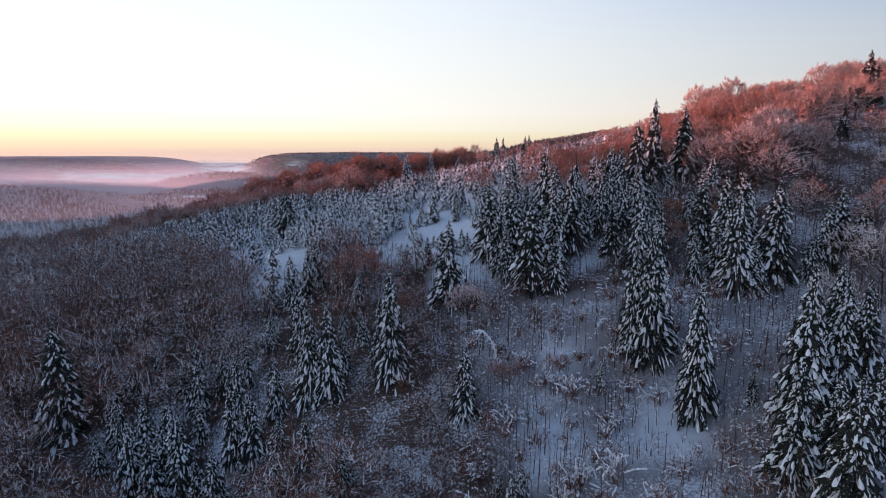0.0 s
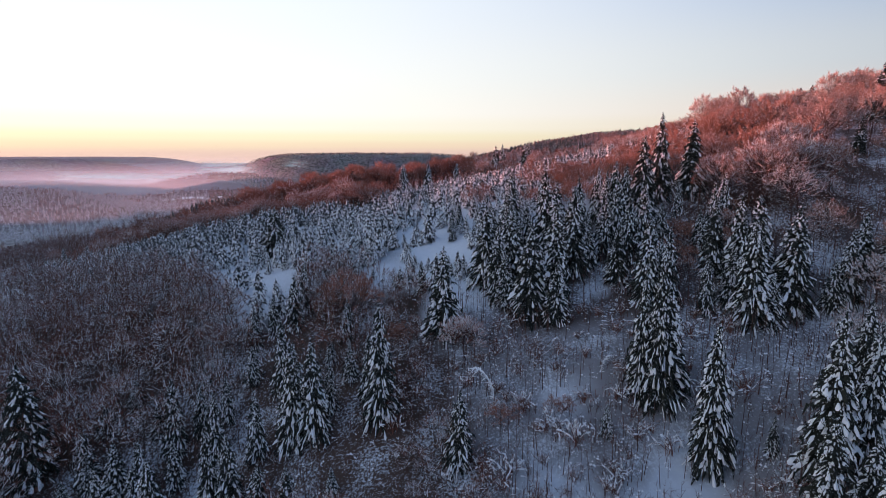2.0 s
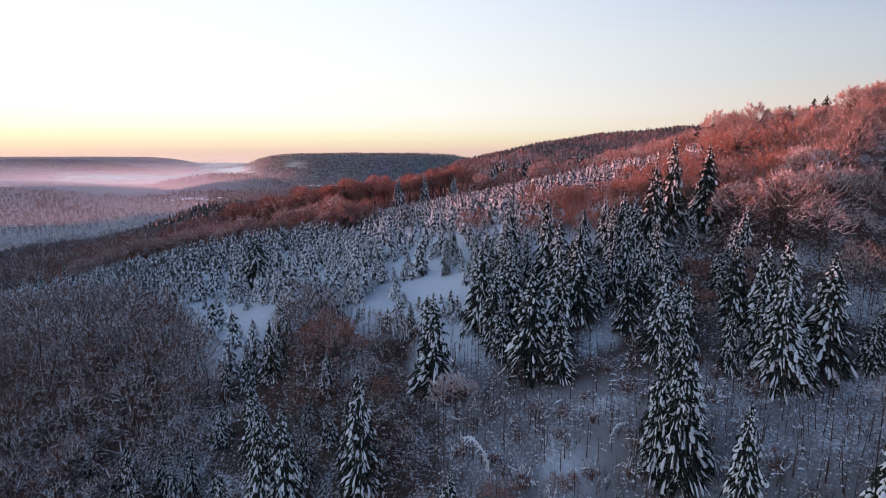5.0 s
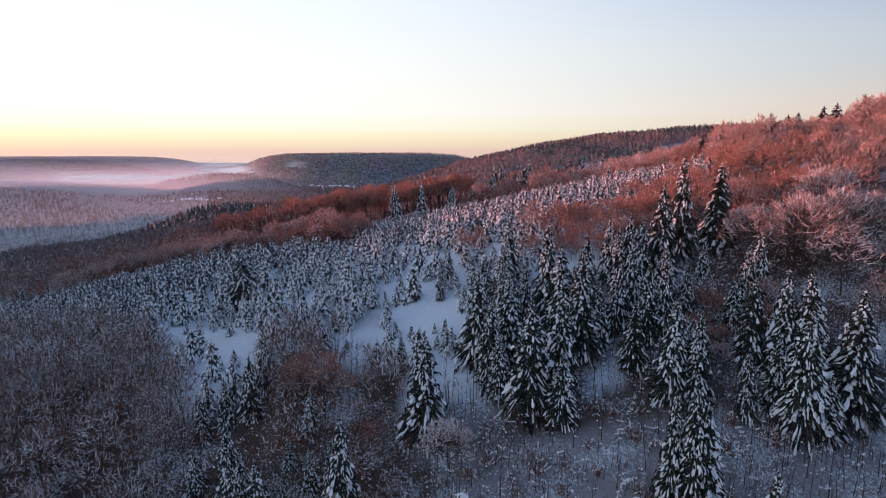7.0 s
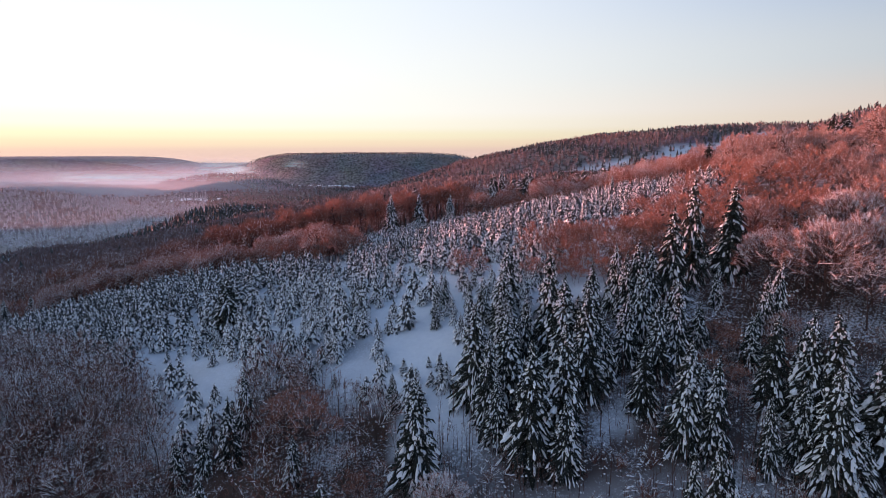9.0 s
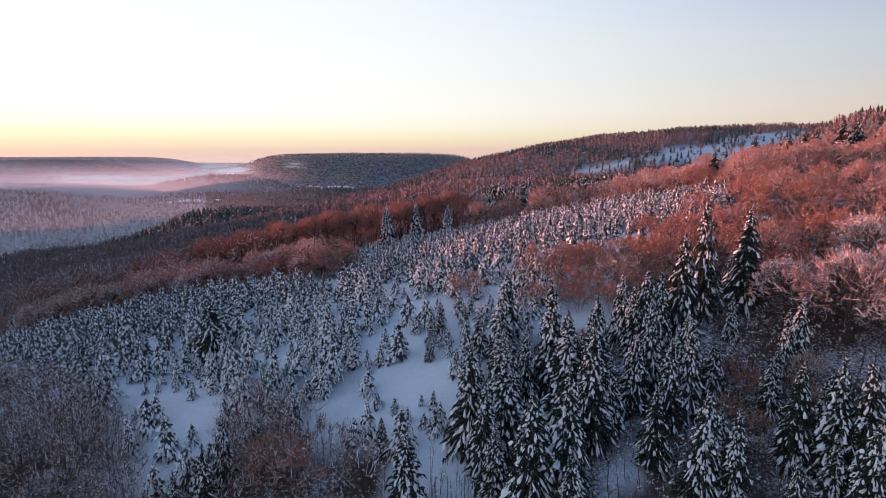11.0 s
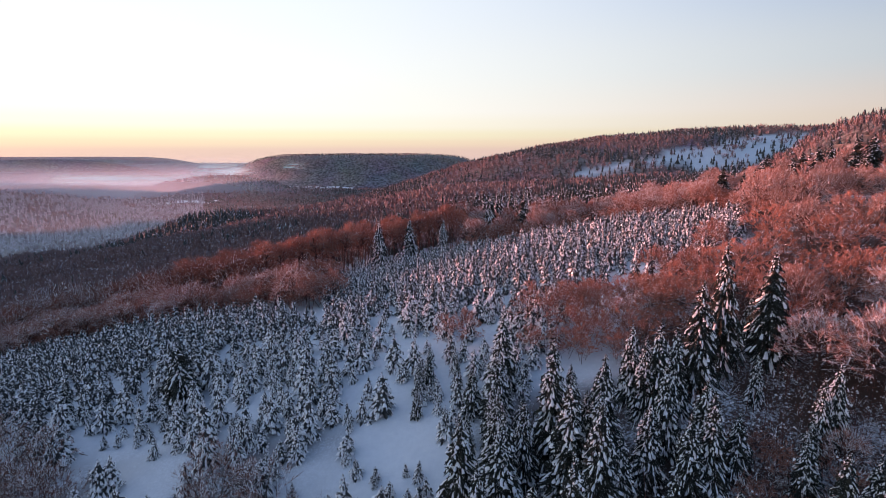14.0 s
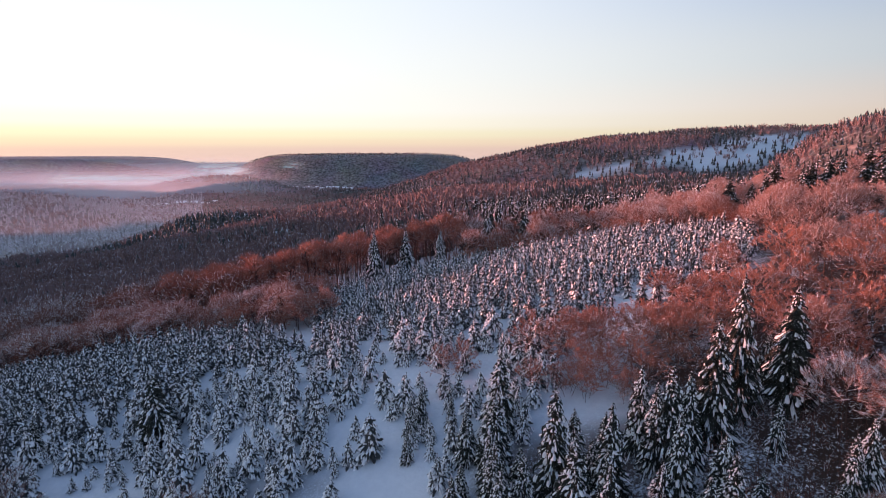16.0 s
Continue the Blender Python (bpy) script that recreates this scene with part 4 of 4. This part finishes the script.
pink = [beech_shapes(rng, 8.0, 3.7, 8, 5, 15, .7, 1, 1.6, True, .8), beech_shapes(rng, 7.0, 3.9, 8, 5, 15, .45, 1, 1.6, True, .8), beech_shapes(rng, 8.5, 3.5, 8, 5, 15, .95, 1, 1.6, True, .9)]
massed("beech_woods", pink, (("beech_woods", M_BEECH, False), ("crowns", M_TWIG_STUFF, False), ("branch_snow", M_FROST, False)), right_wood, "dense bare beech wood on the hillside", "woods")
massed("dark_woods", light, (("dark_woods", M_BARK, False), ("crowns", M_SHADED_WOOD, False), ("branch_snow", M_FROST, False)), left_wood, "bare wood with frosted, shade-darkened twigs below the plantation", "woods")

# ---------------------------------------------------------------- brush and saplings
def brush_shape(rng, stems, h):
    sh = Shape()
    for _ in range(stems):
        c, w = rng.uniform(0, 6.28), rng.uniform(.1, .45) * h
        base = np.array((rng.uniform(-.3, .3), rng.uniform(-.3, .3), -.1))
        tip = base + np.array((math.cos(c) * w, math.sin(c) * w, h * rng.uniform(.6, 1.05)))
        s = np.array((-math.sin(c), math.cos(c), 0)) * .035
        sh.tri(base - s, base + s, tip)
        for _ in range(3):
            f = rng.uniform(.35, .9)
            p = base + (tip - base) * f
            b = rng.uniform(0, 6.28)
            q = p + np.array((math.cos(b), math.sin(b), rng.uniform(.3, 1.1))) * h * .22
            sh.tri(p - s * .8, p + s * .8, q)
    return sh


def sapling_shape(rng, stems, h):
    sh = Shape()
    for _ in range(stems):
        c, w = rng.uniform(0, 6.28), rng.uniform(.02, .1) * h
        base = np.array((rng.uniform(-.3, .3), rng.uniform(-.3, .3), -.2))
        tip = base + np.array((math.cos(c) * w, math.sin(c) * w, h))
        for b in (0, 1.57):
            t = np.array((math.cos(b), math.sin(b), 0)) * .042
            sh.tri(base - t, base + t, tip)
        for _ in range(11):
            f, b = rng.uniform(.3, .97), rng.uniform(0, 6.28)
            p = base + (tip - base) * f
            q = p + np.array((math.cos(b), math.sin(b), rng.uniform(.5, 1.3))) * h * rng.uniform(.06, .16)
            t = np.array((-math.sin(b), math.cos(b), 0)) * .022
            sh.tri(p - t, p + t, q)
    return sh


def brush_snow(rng, n, h):
    """Small lumps caught in the twigs."""
    sh = Shape()
    for _ in range(n):
        c, w = rng.uniform(0, 6.28), rng.uniform(.02, .22) * h
        p = np.array((math.cos(c) * w, math.sin(c) * w, h * rng.uniform(.2, .8)))
        r = rng.uniform(.05, .13)
        k = len(sh.v)
        sh.v.append(p + np.array((0, 0, r)))
        for j in range(4):
            sh.v.append(p + np.array((math.cos(j * 1.57 + c) * r * rng.uniform(.7, 1.5), math.sin(j * 1.57 + c) * r * rng.uniform(.7, 1.5), -r * .5)))
        sh.f.extend((k, k + 1 + j, k + 1 + (j + 1) % 4) for j in range(4))
    return sh


brushes = [(brush_shape(rng, 6, 1.7), brush_snow(rng, 6, 1.7)), (sapling_shape(rng, 1, 4.6), brush_snow(rng, 3, 3.0)), (sapling_shape(rng, 2, 3.6), brush_snow(rng, 4, 2.6)), (sapling_shape(rng, 1, 5.6), brush_snow(rng, 3, 4.0))]
X, Y, g = scatter(rng, -90, 90, 38, 130, 1.3)
slope = (Y < 88 + np.clip((X - 28) * .8, 0, 12)) & (X > -5) & (X < 62)
keep = (beech_zone(X, Y) | (dome_zone(X, Y) & (g.random(X.shape) < .45)) | ((X < -4) & (Y < 84) & (g.random(X.shape) < .4)) | (slope & ((wavy(X, Y, 5.5, 2.2) > -.3) | (g.random(X.shape) < .35)))) & (np.abs(X) < 26 + Y * .9) & clear_of(X, Y, taken, 1.2)
spots = [(x, y, rng.uniform(.6, 1.2), rng.uniform(.9, 1.4), rng.uniform(0, 6.3), rng.randrange(4)) for x, y in zip(X[keep], Y[keep])]
massed("brush", brushes, (("brush", M_SAPLING, False), ("brush_snow", M_FROST, False)), spots, "bare brown saplings and brush standing in the snow", "undergrowth")


# frosted thicket that fills the floor of the open slope and the lower woods
thickets = [beech_shapes(rng, 2.6, 1.5, 4, 4, 6, .4, 2, 3.4, True, .3, 2.4), beech_shapes(rng, 2.2, 1.7, 4, 4, 6, .8, 2, 3.4, True, .3, 2.4), beech_shapes(rng, 3.2, 1.3, 4, 4, 6, .25, 2, 3.0, True, .2, 2.4)]
X, Y, g = scatter(rng, -62, 68, 40, 122, 1.75)
on_slope = (X > -4) & (Y < 82 + np.clip((X - 28) * .8, 0, 10)) & (wavy(X, Y, 4.6, 3.1) > -.12)
in_wood = (X <= -4) & (Y < 94) & (X < 5 - (Y - 60) * .25) & ~inside(PLANTATION, X, Y)
on_crest = (X > 28 + np.maximum(Y - 112, 0) * .8) & (Y > 84) & (Y < 122) & (g.random(X.shape) < .5)
keep = (on_slope | (in_wood & (g.random(X.shape) < .4)) | on_crest) & (np.abs(X) < 22 + Y * .75) & clear_of(X, Y, taken, 1.3) & (g.random(X.shape) < .8)
for cx, cy, rx, ry in SNOW_PATCHES:
    keep &= ((X - cx) / rx) ** 2 + ((Y - cy) / ry) ** 2 > 1
spots = [(x, y, rng.uniform(.5, 1.15), rng.uniform(.8, 1.3), rng.uniform(0, 6.3), rng.randrange(3)) for x, y in zip(X[keep], Y[keep])]
massed("thicket", thickets, (("thicket", M_BARK, False), ("twigs", M_SHADED_TWIG, False), ("twig_snow", M_FROST, False)), spots, "low frosted thicket of bare shoots in the snow", "undergrowth")


def shrub_shapes(rng, h, heaps=(0, 1, 1, 2)):
    """A tangle of bent stems and twigs with ragged lumps of snow caught in it."""
    stem, lumps = Shape(), Shape()
    for k in range(22):
        c = rng.uniform(0, 6.28)
        d, side = np.array((math.cos(c), math.sin(c), 0)), np.array((-math.sin(c), math.cos(c), 0))
        reach, top, bend = h * rng.uniform(.15, 1.2), h * rng.uniform(.45, 1.15), rng.uniform(.5, .9)

        def on(f):
            return d * reach * f + side * reach * .35 * math.sin(f * 3 + k) + np.array((0, 0, top * math.sin(math.pi * f * bend) - .1))

        stem.tube([on(f) for f in (0, .35, .7, 1)], [.028, .022, .016, .007], 3)
        for _ in range(9):
            f, b = rng.uniform(.25, 1), rng.uniform(0, 6.28)
            p = on(f)
            q = p + np.array((math.cos(b), math.sin(b), rng.uniform(-.3, .8))) * h * rng.uniform(.12, .34)
            stem.tri(p - side * .018, p + side * .018, q)
            if rng.random() < .4:
                t = side * .028
                lumps.tri(p - t + np.array((0, 0, .02)), p + t + np.array((0, 0, .02)), p + (q - p) * .8 + np.array((0, 0, .03)))
        for _ in range(rng.choice(heaps)):
            f, w = rng.uniform(.3, .9), h * rng.uniform(.025, .055)
            rings = []
            for e, gth in ((-.1, .25), (-.03, .9), (.06, 1), (.12, .2)):
                p = on(min(f + e, 1.05))
                rings.append([p - side * w * gth * rng.uniform(.7, 1.3) - np.array((0, 0, w * .5)), p + np.array((0, 0, w * gth * rng.uniform(.5, 1.1))), p + side * w * gth * rng.uniform(.7, 1.3) - np.array((0, 0, w * .5))])
            lumps.strip(rings)
    return stem, lumps


def shrub_spec(sh):
    return ("stem", "snow_load"), sh, (M_SHADED_TWIG, M_SNOW), (False, True)


shrub_patterns = [thing_of("bowed_shrub", shrub_shapes(rng, q), shrub_spec, "leafless shrub bowed down under lumps of snow", "shrub", "shrubs on the open slope") for q in (1.6, 1.3, 1.9, 1.1)]
shrubs = Planter(shrub_patterns, 1.5)
X, Y, g = scatter(rng, -14, 40, 42, 82, 3.4)
keep = clear_of(X, Y, taken, 1.8) & (wavy(X, Y, 6, 1.7) > -.35) & (X > -8 + (80 - Y) * .05)
for x, y in zip(X[keep], Y[keep]):
    shrubs.plant(rng.randrange(4), place(x, y, rng, rng.uniform(.7, 1.3), rng.uniform(.8, 1.3), .1, .05))

heaped_patterns = [thing_of("snowy_bush", shrub_shapes(rng, q, (2, 3, 4)), shrub_spec, "bush almost buried under clumps of snow", "shrub", "snow-heaped bushes on the slope") for q in (2.3, 1.9, 2.6)]
heaped = Planter(heaped_patterns, 2.2)
for x, y, q in ((12.5, 65, 1.0), (14.2, 64.2, .9), (15.5, 62.9, 1.1), (18.2, 57.4, .9), (19.5, 58.5, .8), (25.5, 60.7, 1.0), (14.1, 51, 1.15), (17.2, 50.5, 1.15), (20.2, 46.8, .9), (7.9, 60.6, .9), (22.3, 62.5, .8), (10.2, 68, .8), (23.5, 50, .9), (11.5, 48.5, .9),
        (-4.1, 58.3, .6), (-11.8, 57.7, .6), (-16.7, 61.5, .7), (-5.3, 56.8, .7), (-1, 53, .7), (27.5, 66, .9), (30, 64.5, .8), (21, 66.5, .8)):
    heaped.plant(rng.randrange(3), place(x, y, rng, q, rng.uniform(.85, 1.2), .1, .05))


def bent_sapling(rng, h):
    """A sapling bent over in a hook by the snow that coats it."""
    stem, coat = Shape(), Shape()
    arc = [np.array((h * .32 * (1 - math.cos(f * 2.7)), h * .05 * math.sin(f * 5), h * .82 * math.sin(f * 2.0))) for f in np.linspace(0, 1, 9)]
    stem.tube(arc, list(np.linspace(.07, .015, 9)), 4)
    for k in range(8):
        for _ in range(5):
            p = arc[k] + (arc[k + 1] - arc[k]) * rng.random()
            b = rng.uniform(0, 6.28)
            q = p + np.array((math.cos(b), math.sin(b), rng.uniform(-.7, .3))) * h * rng.uniform(.06, .2)
            stem.tube([p, q], [.02, .008], 3)
            if rng.random() < .8:
                coat.tube([p + np.array((0, 0, .04)), p + (q - p) * .5 + np.array((0, 0, .06)), q + np.array((0, 0, .02))], [.05, .085 * rng.uniform(.7, 1.3), .02], 4)
        coat.tube([arc[k] + np.array((0, 0, .04)), (arc[k] + arc[k + 1]) / 2 + np.array((0, 0, .08)), arc[k + 1] + np.array((0, 0, .04))], [.09, .15 * rng.uniform(.8, 1.3), .08], 5)
    return stem, coat


saplings = Planter([thing_of("bent_sapling", bent_sapling(rng, 4.6), shrub_spec, "thin sapling bent into a hook by a coat of snow", "tree", "bent saplings")], 1)
for x, y, turn, q in ((7.0, 69.0, 2.9, 1.0), (20.0, 69.5, .3, .55), (33.5, 83.0, 2.2, .6)):
    saplings.plant(0, Matrix.LocRotScale((x, y, height(x, y) - .1), Euler((0, 0, turn)), (q, q, q)))

# ---------------------------------------------------------------- far woods


def cone_tree(rng, tiers=2, sides=5):
    sh = Shape()
    for t in range(tiers):
        z0, z1 = .1 + .9 * t / tiers * .9, .1 + .9 * (t + 1.35) / tiers * .95 if t < tiers - 1 else 1.0
        r = .2 * (1 - .75 * t / tiers)
        base = len(sh.v)
        for c in range(sides):
            b = c * 2 * math.pi / sides + t
            sh.v.append(np.array((math.cos(b) * r * rng.uniform(.7, 1.2), math.sin(b) * r * rng.uniform(.7, 1.2), z0 + rng.uniform(-.04, .04))))
        sh.v.append(np.array((0, 0, z1)))
        for c in range(sides):
            sh.f.append((base + c, base + (c + 1) % sides, base + sides))
    return sh


def fan_tree(rng, n=13):
    sh = Shape()
    for _ in range(n):
        c, w = rng.uniform(0, 6.28), rng.uniform(.08, .34)
        p = np.array((math.cos(c) * w, math.sin(c) * w, rng.uniform(.6, 1.0)))
        root = np.array((p[0] * .2, p[1] * .2, rng.uniform(.05, .35)))
        s = np.array((-math.sin(c + .7), math.cos(c + .7), 0)) * rng.uniform(.014, .03)
        sh.tri(root, p - s, p + s)
    return sh


far_conifers = [(cone_tree(rng, 2, 4),) for _ in range(4)]
far_beeches = [(fan_tree(rng, 20),) for _ in range(4)]
conifer_spots, beech_spots, frost_spots = [], [], []
def far_wood(x0, x1, y0, y1, step, lo, hi, share):
    X, Y, g = scatter(rng, x0, x1, y0, y1, step)
    keep = (np.abs(X) < .92 * Y + 60) & (~field(X, Y) | (g.random(X.shape) < .5))
    X, Y = X[keep], Y[keep]
    conifer = wavy(X, Y, 70, 1.3) + g.uniform(-.5, .5, X.shape) < share
    for x, y, c in zip(X, Y, conifer):
        frosted = y > 950 and x < -.42 * y and (c or rng.random() < .6)
        (frost_spots if frosted else conifer_spots if c else beech_spots).append((x, y, rng.uniform(lo, hi), rng.uniform(1.1, 1.6) * (1 if c else 1.15), rng.uniform(0, 6.3), rng.randrange(4)))


far_wood(-440, 20, 234, 430, 4.6, 7, 11, -.55)
X, Y, g = scatter(rng, -40, 330, 236, 430, 5.2)
keep = (X < .92 * Y + 40) & ~field(X, Y)
last = [spruce_shapes(rng, 10.0, q, 7, 6, snow=.6, bare=.1, fluffy=1.9, twigs=0, coarse=True, laden=1.2) for q in (2.6, 2.2, 2.9)]
spots = [(x, y, rng.uniform(.75, 1.5), rng.uniform(.9, 1.2), rng.uniform(0, 6.3), rng.randrange(3)) for x, y in zip(X[keep], Y[keep]) if rng.random() < .85 * min(1, max(.12, (x + 40) / 120))]
massed("spruce_wood", last, (("spruce_wood", M_BARK, False), ("crowns", M_NEEDLE, False), ("snow_loads", M_SNOW, True)), spots, "dense dark spruce wood along the upper hillside", "woods")
far_wood(20, 330, 250, 420, 9, 6, 10, -.6)
far_wood(-420, 60, 420, 700, 7.0, 9, 14, -.35)
far_wood(60, 420, 420, 700, 7.0, 9, 15, .25)
far_wood(-700, 700, 700, 1000, 10, 10, 17, .1)
far_wood(-1800, 1300, 1000, 1750, 12, 10, 16, .15)
far_wood(-1700, 300, 1750, 2600, 15, 11, 17, .0)
far_wood(-1500, 1200, 2750, 3400, 20, 8, 12, .0)
massed("far_spruce_woods", far_conifers, (("far_spruce_woods", M_FAR_SPRUCE, False),), conifer_spots, "distant dark spruce woods dusted with snow", "woods")
massed("frosted_woods", far_conifers, (("frosted_woods", M_FAR_FROST_HAZE, False),), frost_spots, "distant hillside of frosted woods, also paled for haze", "woods")
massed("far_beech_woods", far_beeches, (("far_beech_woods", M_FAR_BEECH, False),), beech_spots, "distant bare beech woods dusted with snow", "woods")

# ---------------------------------------------------------------- village in the valley
def slab(sh, x0, x1, y0, y1, z0, z1):
    k = len(sh.v)
    sh.v.extend(np.array(q) for q in ((x0, y0, z0), (x1, y0, z0), (x1, y1, z0), (x0, y1, z0), (x0, y0, z1), (x1, y0, z1), (x1, y1, z1), (x0, y1, z1)))
    sh.f.extend(tuple(k + q for q in f) for f in ((0, 3, 2, 1), (4, 5, 6, 7), (0, 1, 5, 4), (1, 2, 6, 5), (2, 3, 7, 6), (3, 0, 4, 7)))


def house(rng, w, d, h):
    root = new("house")
    wall, roof = Shape(), Shape()
    slab(wall, -w / 2, w / 2, -d / 2, d / 2, -4, h)
    k = len(wall.v)
    wall.v.extend(np.array(q) for q in ((-w / 2, -d / 2, h), (-w / 2, d / 2, h), (-w / 2, 0, h + d * .42), (w / 2, -d / 2, h), (w / 2, d / 2, h), (w / 2, 0, h + d * .42)))
    wall.f.extend(((k, k + 1, k + 2), (k + 3, k + 5, k + 4)))
    for side in (-1, 1):
        o = w / 2 + .6
        e, r, t = side * (d / 2 + .6), h + d * .42, .45
        roof.strip([[np.array((-o, e, h - .5)), np.array((-o, 0, r))], [np.array((o, e, h - .5)), np.array((o, 0, r))]])
        roof.strip([[np.array((-o, e, h - .5 + t)), np.array((-o, 0, r + t))], [np.array((o, e, h - .5 + t)), np.array((o, 0, r + t))]])
        roof.strip([[np.array((-o, e, h - .5)), np.array((-o, e, h - .5 + t))], [np.array((o, e, h - .5)), np.array((o, e, h - .5 + t))]])
    for name, sh, mat in (("wall", wall, M_WALL), ("roof", roof, M_SNOW)):
        part_ob = new(name, sh.mesh(name, mat))
        part_ob.parent = root
    for j in range(3):
        for z in (1.2, 3.9):
            pane = Shape()
            x = (j - 1) * w * .3
            slab(pane, x - .6, x + .6, -d / 2 - .06, -d / 2 + .05, z, z + 1.4)
            win = new("window", pane.mesh("window", M_PANE))
            win.parent = root
    chimney = Shape()
    slab(chimney, w * .2, w * .2 + .9, .3, 1.2, h, h + d * .42 + 1.2)
    ch = new("chimney", chimney.mesh("chimney", M_WALL))
    ch.parent = root
    tagged(root, "distant plastered house with a snow-covered gable roof", "house", "houses of the valley village")
    return root


houses = Planter([house(rng, 16, 11, 6), house(rng, 13, 10, 5.5), house(rng, 22, 12, 7)], 1)
VILLAGES = [(-640, 2560, 300, 60, 26), (-930, 1840, 90, 34, 14), (-815, 1870, 60, 30, 11)]
for cx, cy, rx, ry, n in VILLAGES:
    for k in range(n):
        x, y = cx + rng.uniform(-rx, rx), cy + rng.uniform(-ry, ry)
        m = Matrix.LocRotScale((x, y, height(x, y) - 1.0), Euler((0, 0, rng.uniform(-.5, .5))), (0.95, 0.95, 0.95))
        houses.plant(rng.randrange(3), m)

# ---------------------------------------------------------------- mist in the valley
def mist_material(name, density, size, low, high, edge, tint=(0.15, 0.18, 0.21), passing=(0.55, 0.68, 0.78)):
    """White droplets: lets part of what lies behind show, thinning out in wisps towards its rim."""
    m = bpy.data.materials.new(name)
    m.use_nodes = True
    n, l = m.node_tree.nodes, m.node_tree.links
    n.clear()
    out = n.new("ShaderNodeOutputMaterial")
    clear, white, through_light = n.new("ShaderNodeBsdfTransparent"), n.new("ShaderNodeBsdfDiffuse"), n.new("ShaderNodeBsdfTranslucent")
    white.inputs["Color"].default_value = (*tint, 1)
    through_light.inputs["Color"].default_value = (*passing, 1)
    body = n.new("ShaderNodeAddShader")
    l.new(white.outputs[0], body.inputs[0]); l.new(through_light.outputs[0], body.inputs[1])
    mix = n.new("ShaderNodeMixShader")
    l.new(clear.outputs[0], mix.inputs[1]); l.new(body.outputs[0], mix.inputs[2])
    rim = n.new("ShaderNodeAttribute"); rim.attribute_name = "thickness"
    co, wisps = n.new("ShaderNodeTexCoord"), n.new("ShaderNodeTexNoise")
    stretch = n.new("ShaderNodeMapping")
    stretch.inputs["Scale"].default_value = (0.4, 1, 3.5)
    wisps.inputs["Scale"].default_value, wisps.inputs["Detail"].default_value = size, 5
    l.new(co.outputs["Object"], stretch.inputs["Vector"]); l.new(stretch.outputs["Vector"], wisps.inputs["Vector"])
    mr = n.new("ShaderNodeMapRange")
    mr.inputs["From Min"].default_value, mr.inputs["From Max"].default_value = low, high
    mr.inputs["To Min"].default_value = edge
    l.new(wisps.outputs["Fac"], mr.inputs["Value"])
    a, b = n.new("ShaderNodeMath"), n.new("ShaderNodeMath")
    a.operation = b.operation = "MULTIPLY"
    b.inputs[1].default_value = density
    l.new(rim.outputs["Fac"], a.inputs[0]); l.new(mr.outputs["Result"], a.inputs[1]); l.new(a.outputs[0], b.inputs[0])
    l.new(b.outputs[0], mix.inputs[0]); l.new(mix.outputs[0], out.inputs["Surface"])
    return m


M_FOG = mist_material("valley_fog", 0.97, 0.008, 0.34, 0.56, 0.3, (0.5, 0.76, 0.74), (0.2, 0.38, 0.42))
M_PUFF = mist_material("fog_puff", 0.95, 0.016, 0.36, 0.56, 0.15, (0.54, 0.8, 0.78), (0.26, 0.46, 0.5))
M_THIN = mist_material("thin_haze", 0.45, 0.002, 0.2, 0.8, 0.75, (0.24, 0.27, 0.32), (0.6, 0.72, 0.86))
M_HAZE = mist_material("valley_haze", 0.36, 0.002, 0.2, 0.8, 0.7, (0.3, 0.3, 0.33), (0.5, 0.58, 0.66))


def bank(name, mat, x0, x1, y, z0, z1, bow, label, soft_side=.15, soft_top=.5, soft_foot=.25, n=(40, 12)):
    """A long curtain of mist, bowed in plan, thick at its heart and thinning to its rim."""
    u, v = np.meshgrid(np.linspace(0, 1, n[0]), np.linspace(0, 1, n[1]))
    X = x0 + (x1 - x0) * u
    Y = y + bow * (u - .5) ** 2 * 4 
    Z = z0 + (z1 - z0) * v
    idx = np.arange(n[0] * n[1]).reshape(n[1], n[0])
    q = np.stack([idx[:-1, :-1], idx[:-1, 1:], idx[1:, 1:], idx[1:, :-1]], -1).reshape(-1, 4)
    ob = new(name, mesh_of(name, np.stack([X, Y, Z], -1).reshape(-1, 3), q, mat, True))
    thick = sstep(0, soft_side, u) * sstep(0, soft_side, 1 - u) * sstep(0, soft_top, 1 - v) * sstep(0, soft_foot, v)
    at = ob.data.attributes.new("thickness", "FLOAT", "POINT")
    at.data.foreach_set("value", thick.ravel())
    return tagged(ob, label, "mist", kind="stuff")


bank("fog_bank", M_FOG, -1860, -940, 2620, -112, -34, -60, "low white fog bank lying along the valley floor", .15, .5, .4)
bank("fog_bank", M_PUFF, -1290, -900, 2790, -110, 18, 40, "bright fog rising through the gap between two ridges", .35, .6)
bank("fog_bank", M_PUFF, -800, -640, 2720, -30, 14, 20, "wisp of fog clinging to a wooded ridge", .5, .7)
# see-through sheets added in place of the distance haze
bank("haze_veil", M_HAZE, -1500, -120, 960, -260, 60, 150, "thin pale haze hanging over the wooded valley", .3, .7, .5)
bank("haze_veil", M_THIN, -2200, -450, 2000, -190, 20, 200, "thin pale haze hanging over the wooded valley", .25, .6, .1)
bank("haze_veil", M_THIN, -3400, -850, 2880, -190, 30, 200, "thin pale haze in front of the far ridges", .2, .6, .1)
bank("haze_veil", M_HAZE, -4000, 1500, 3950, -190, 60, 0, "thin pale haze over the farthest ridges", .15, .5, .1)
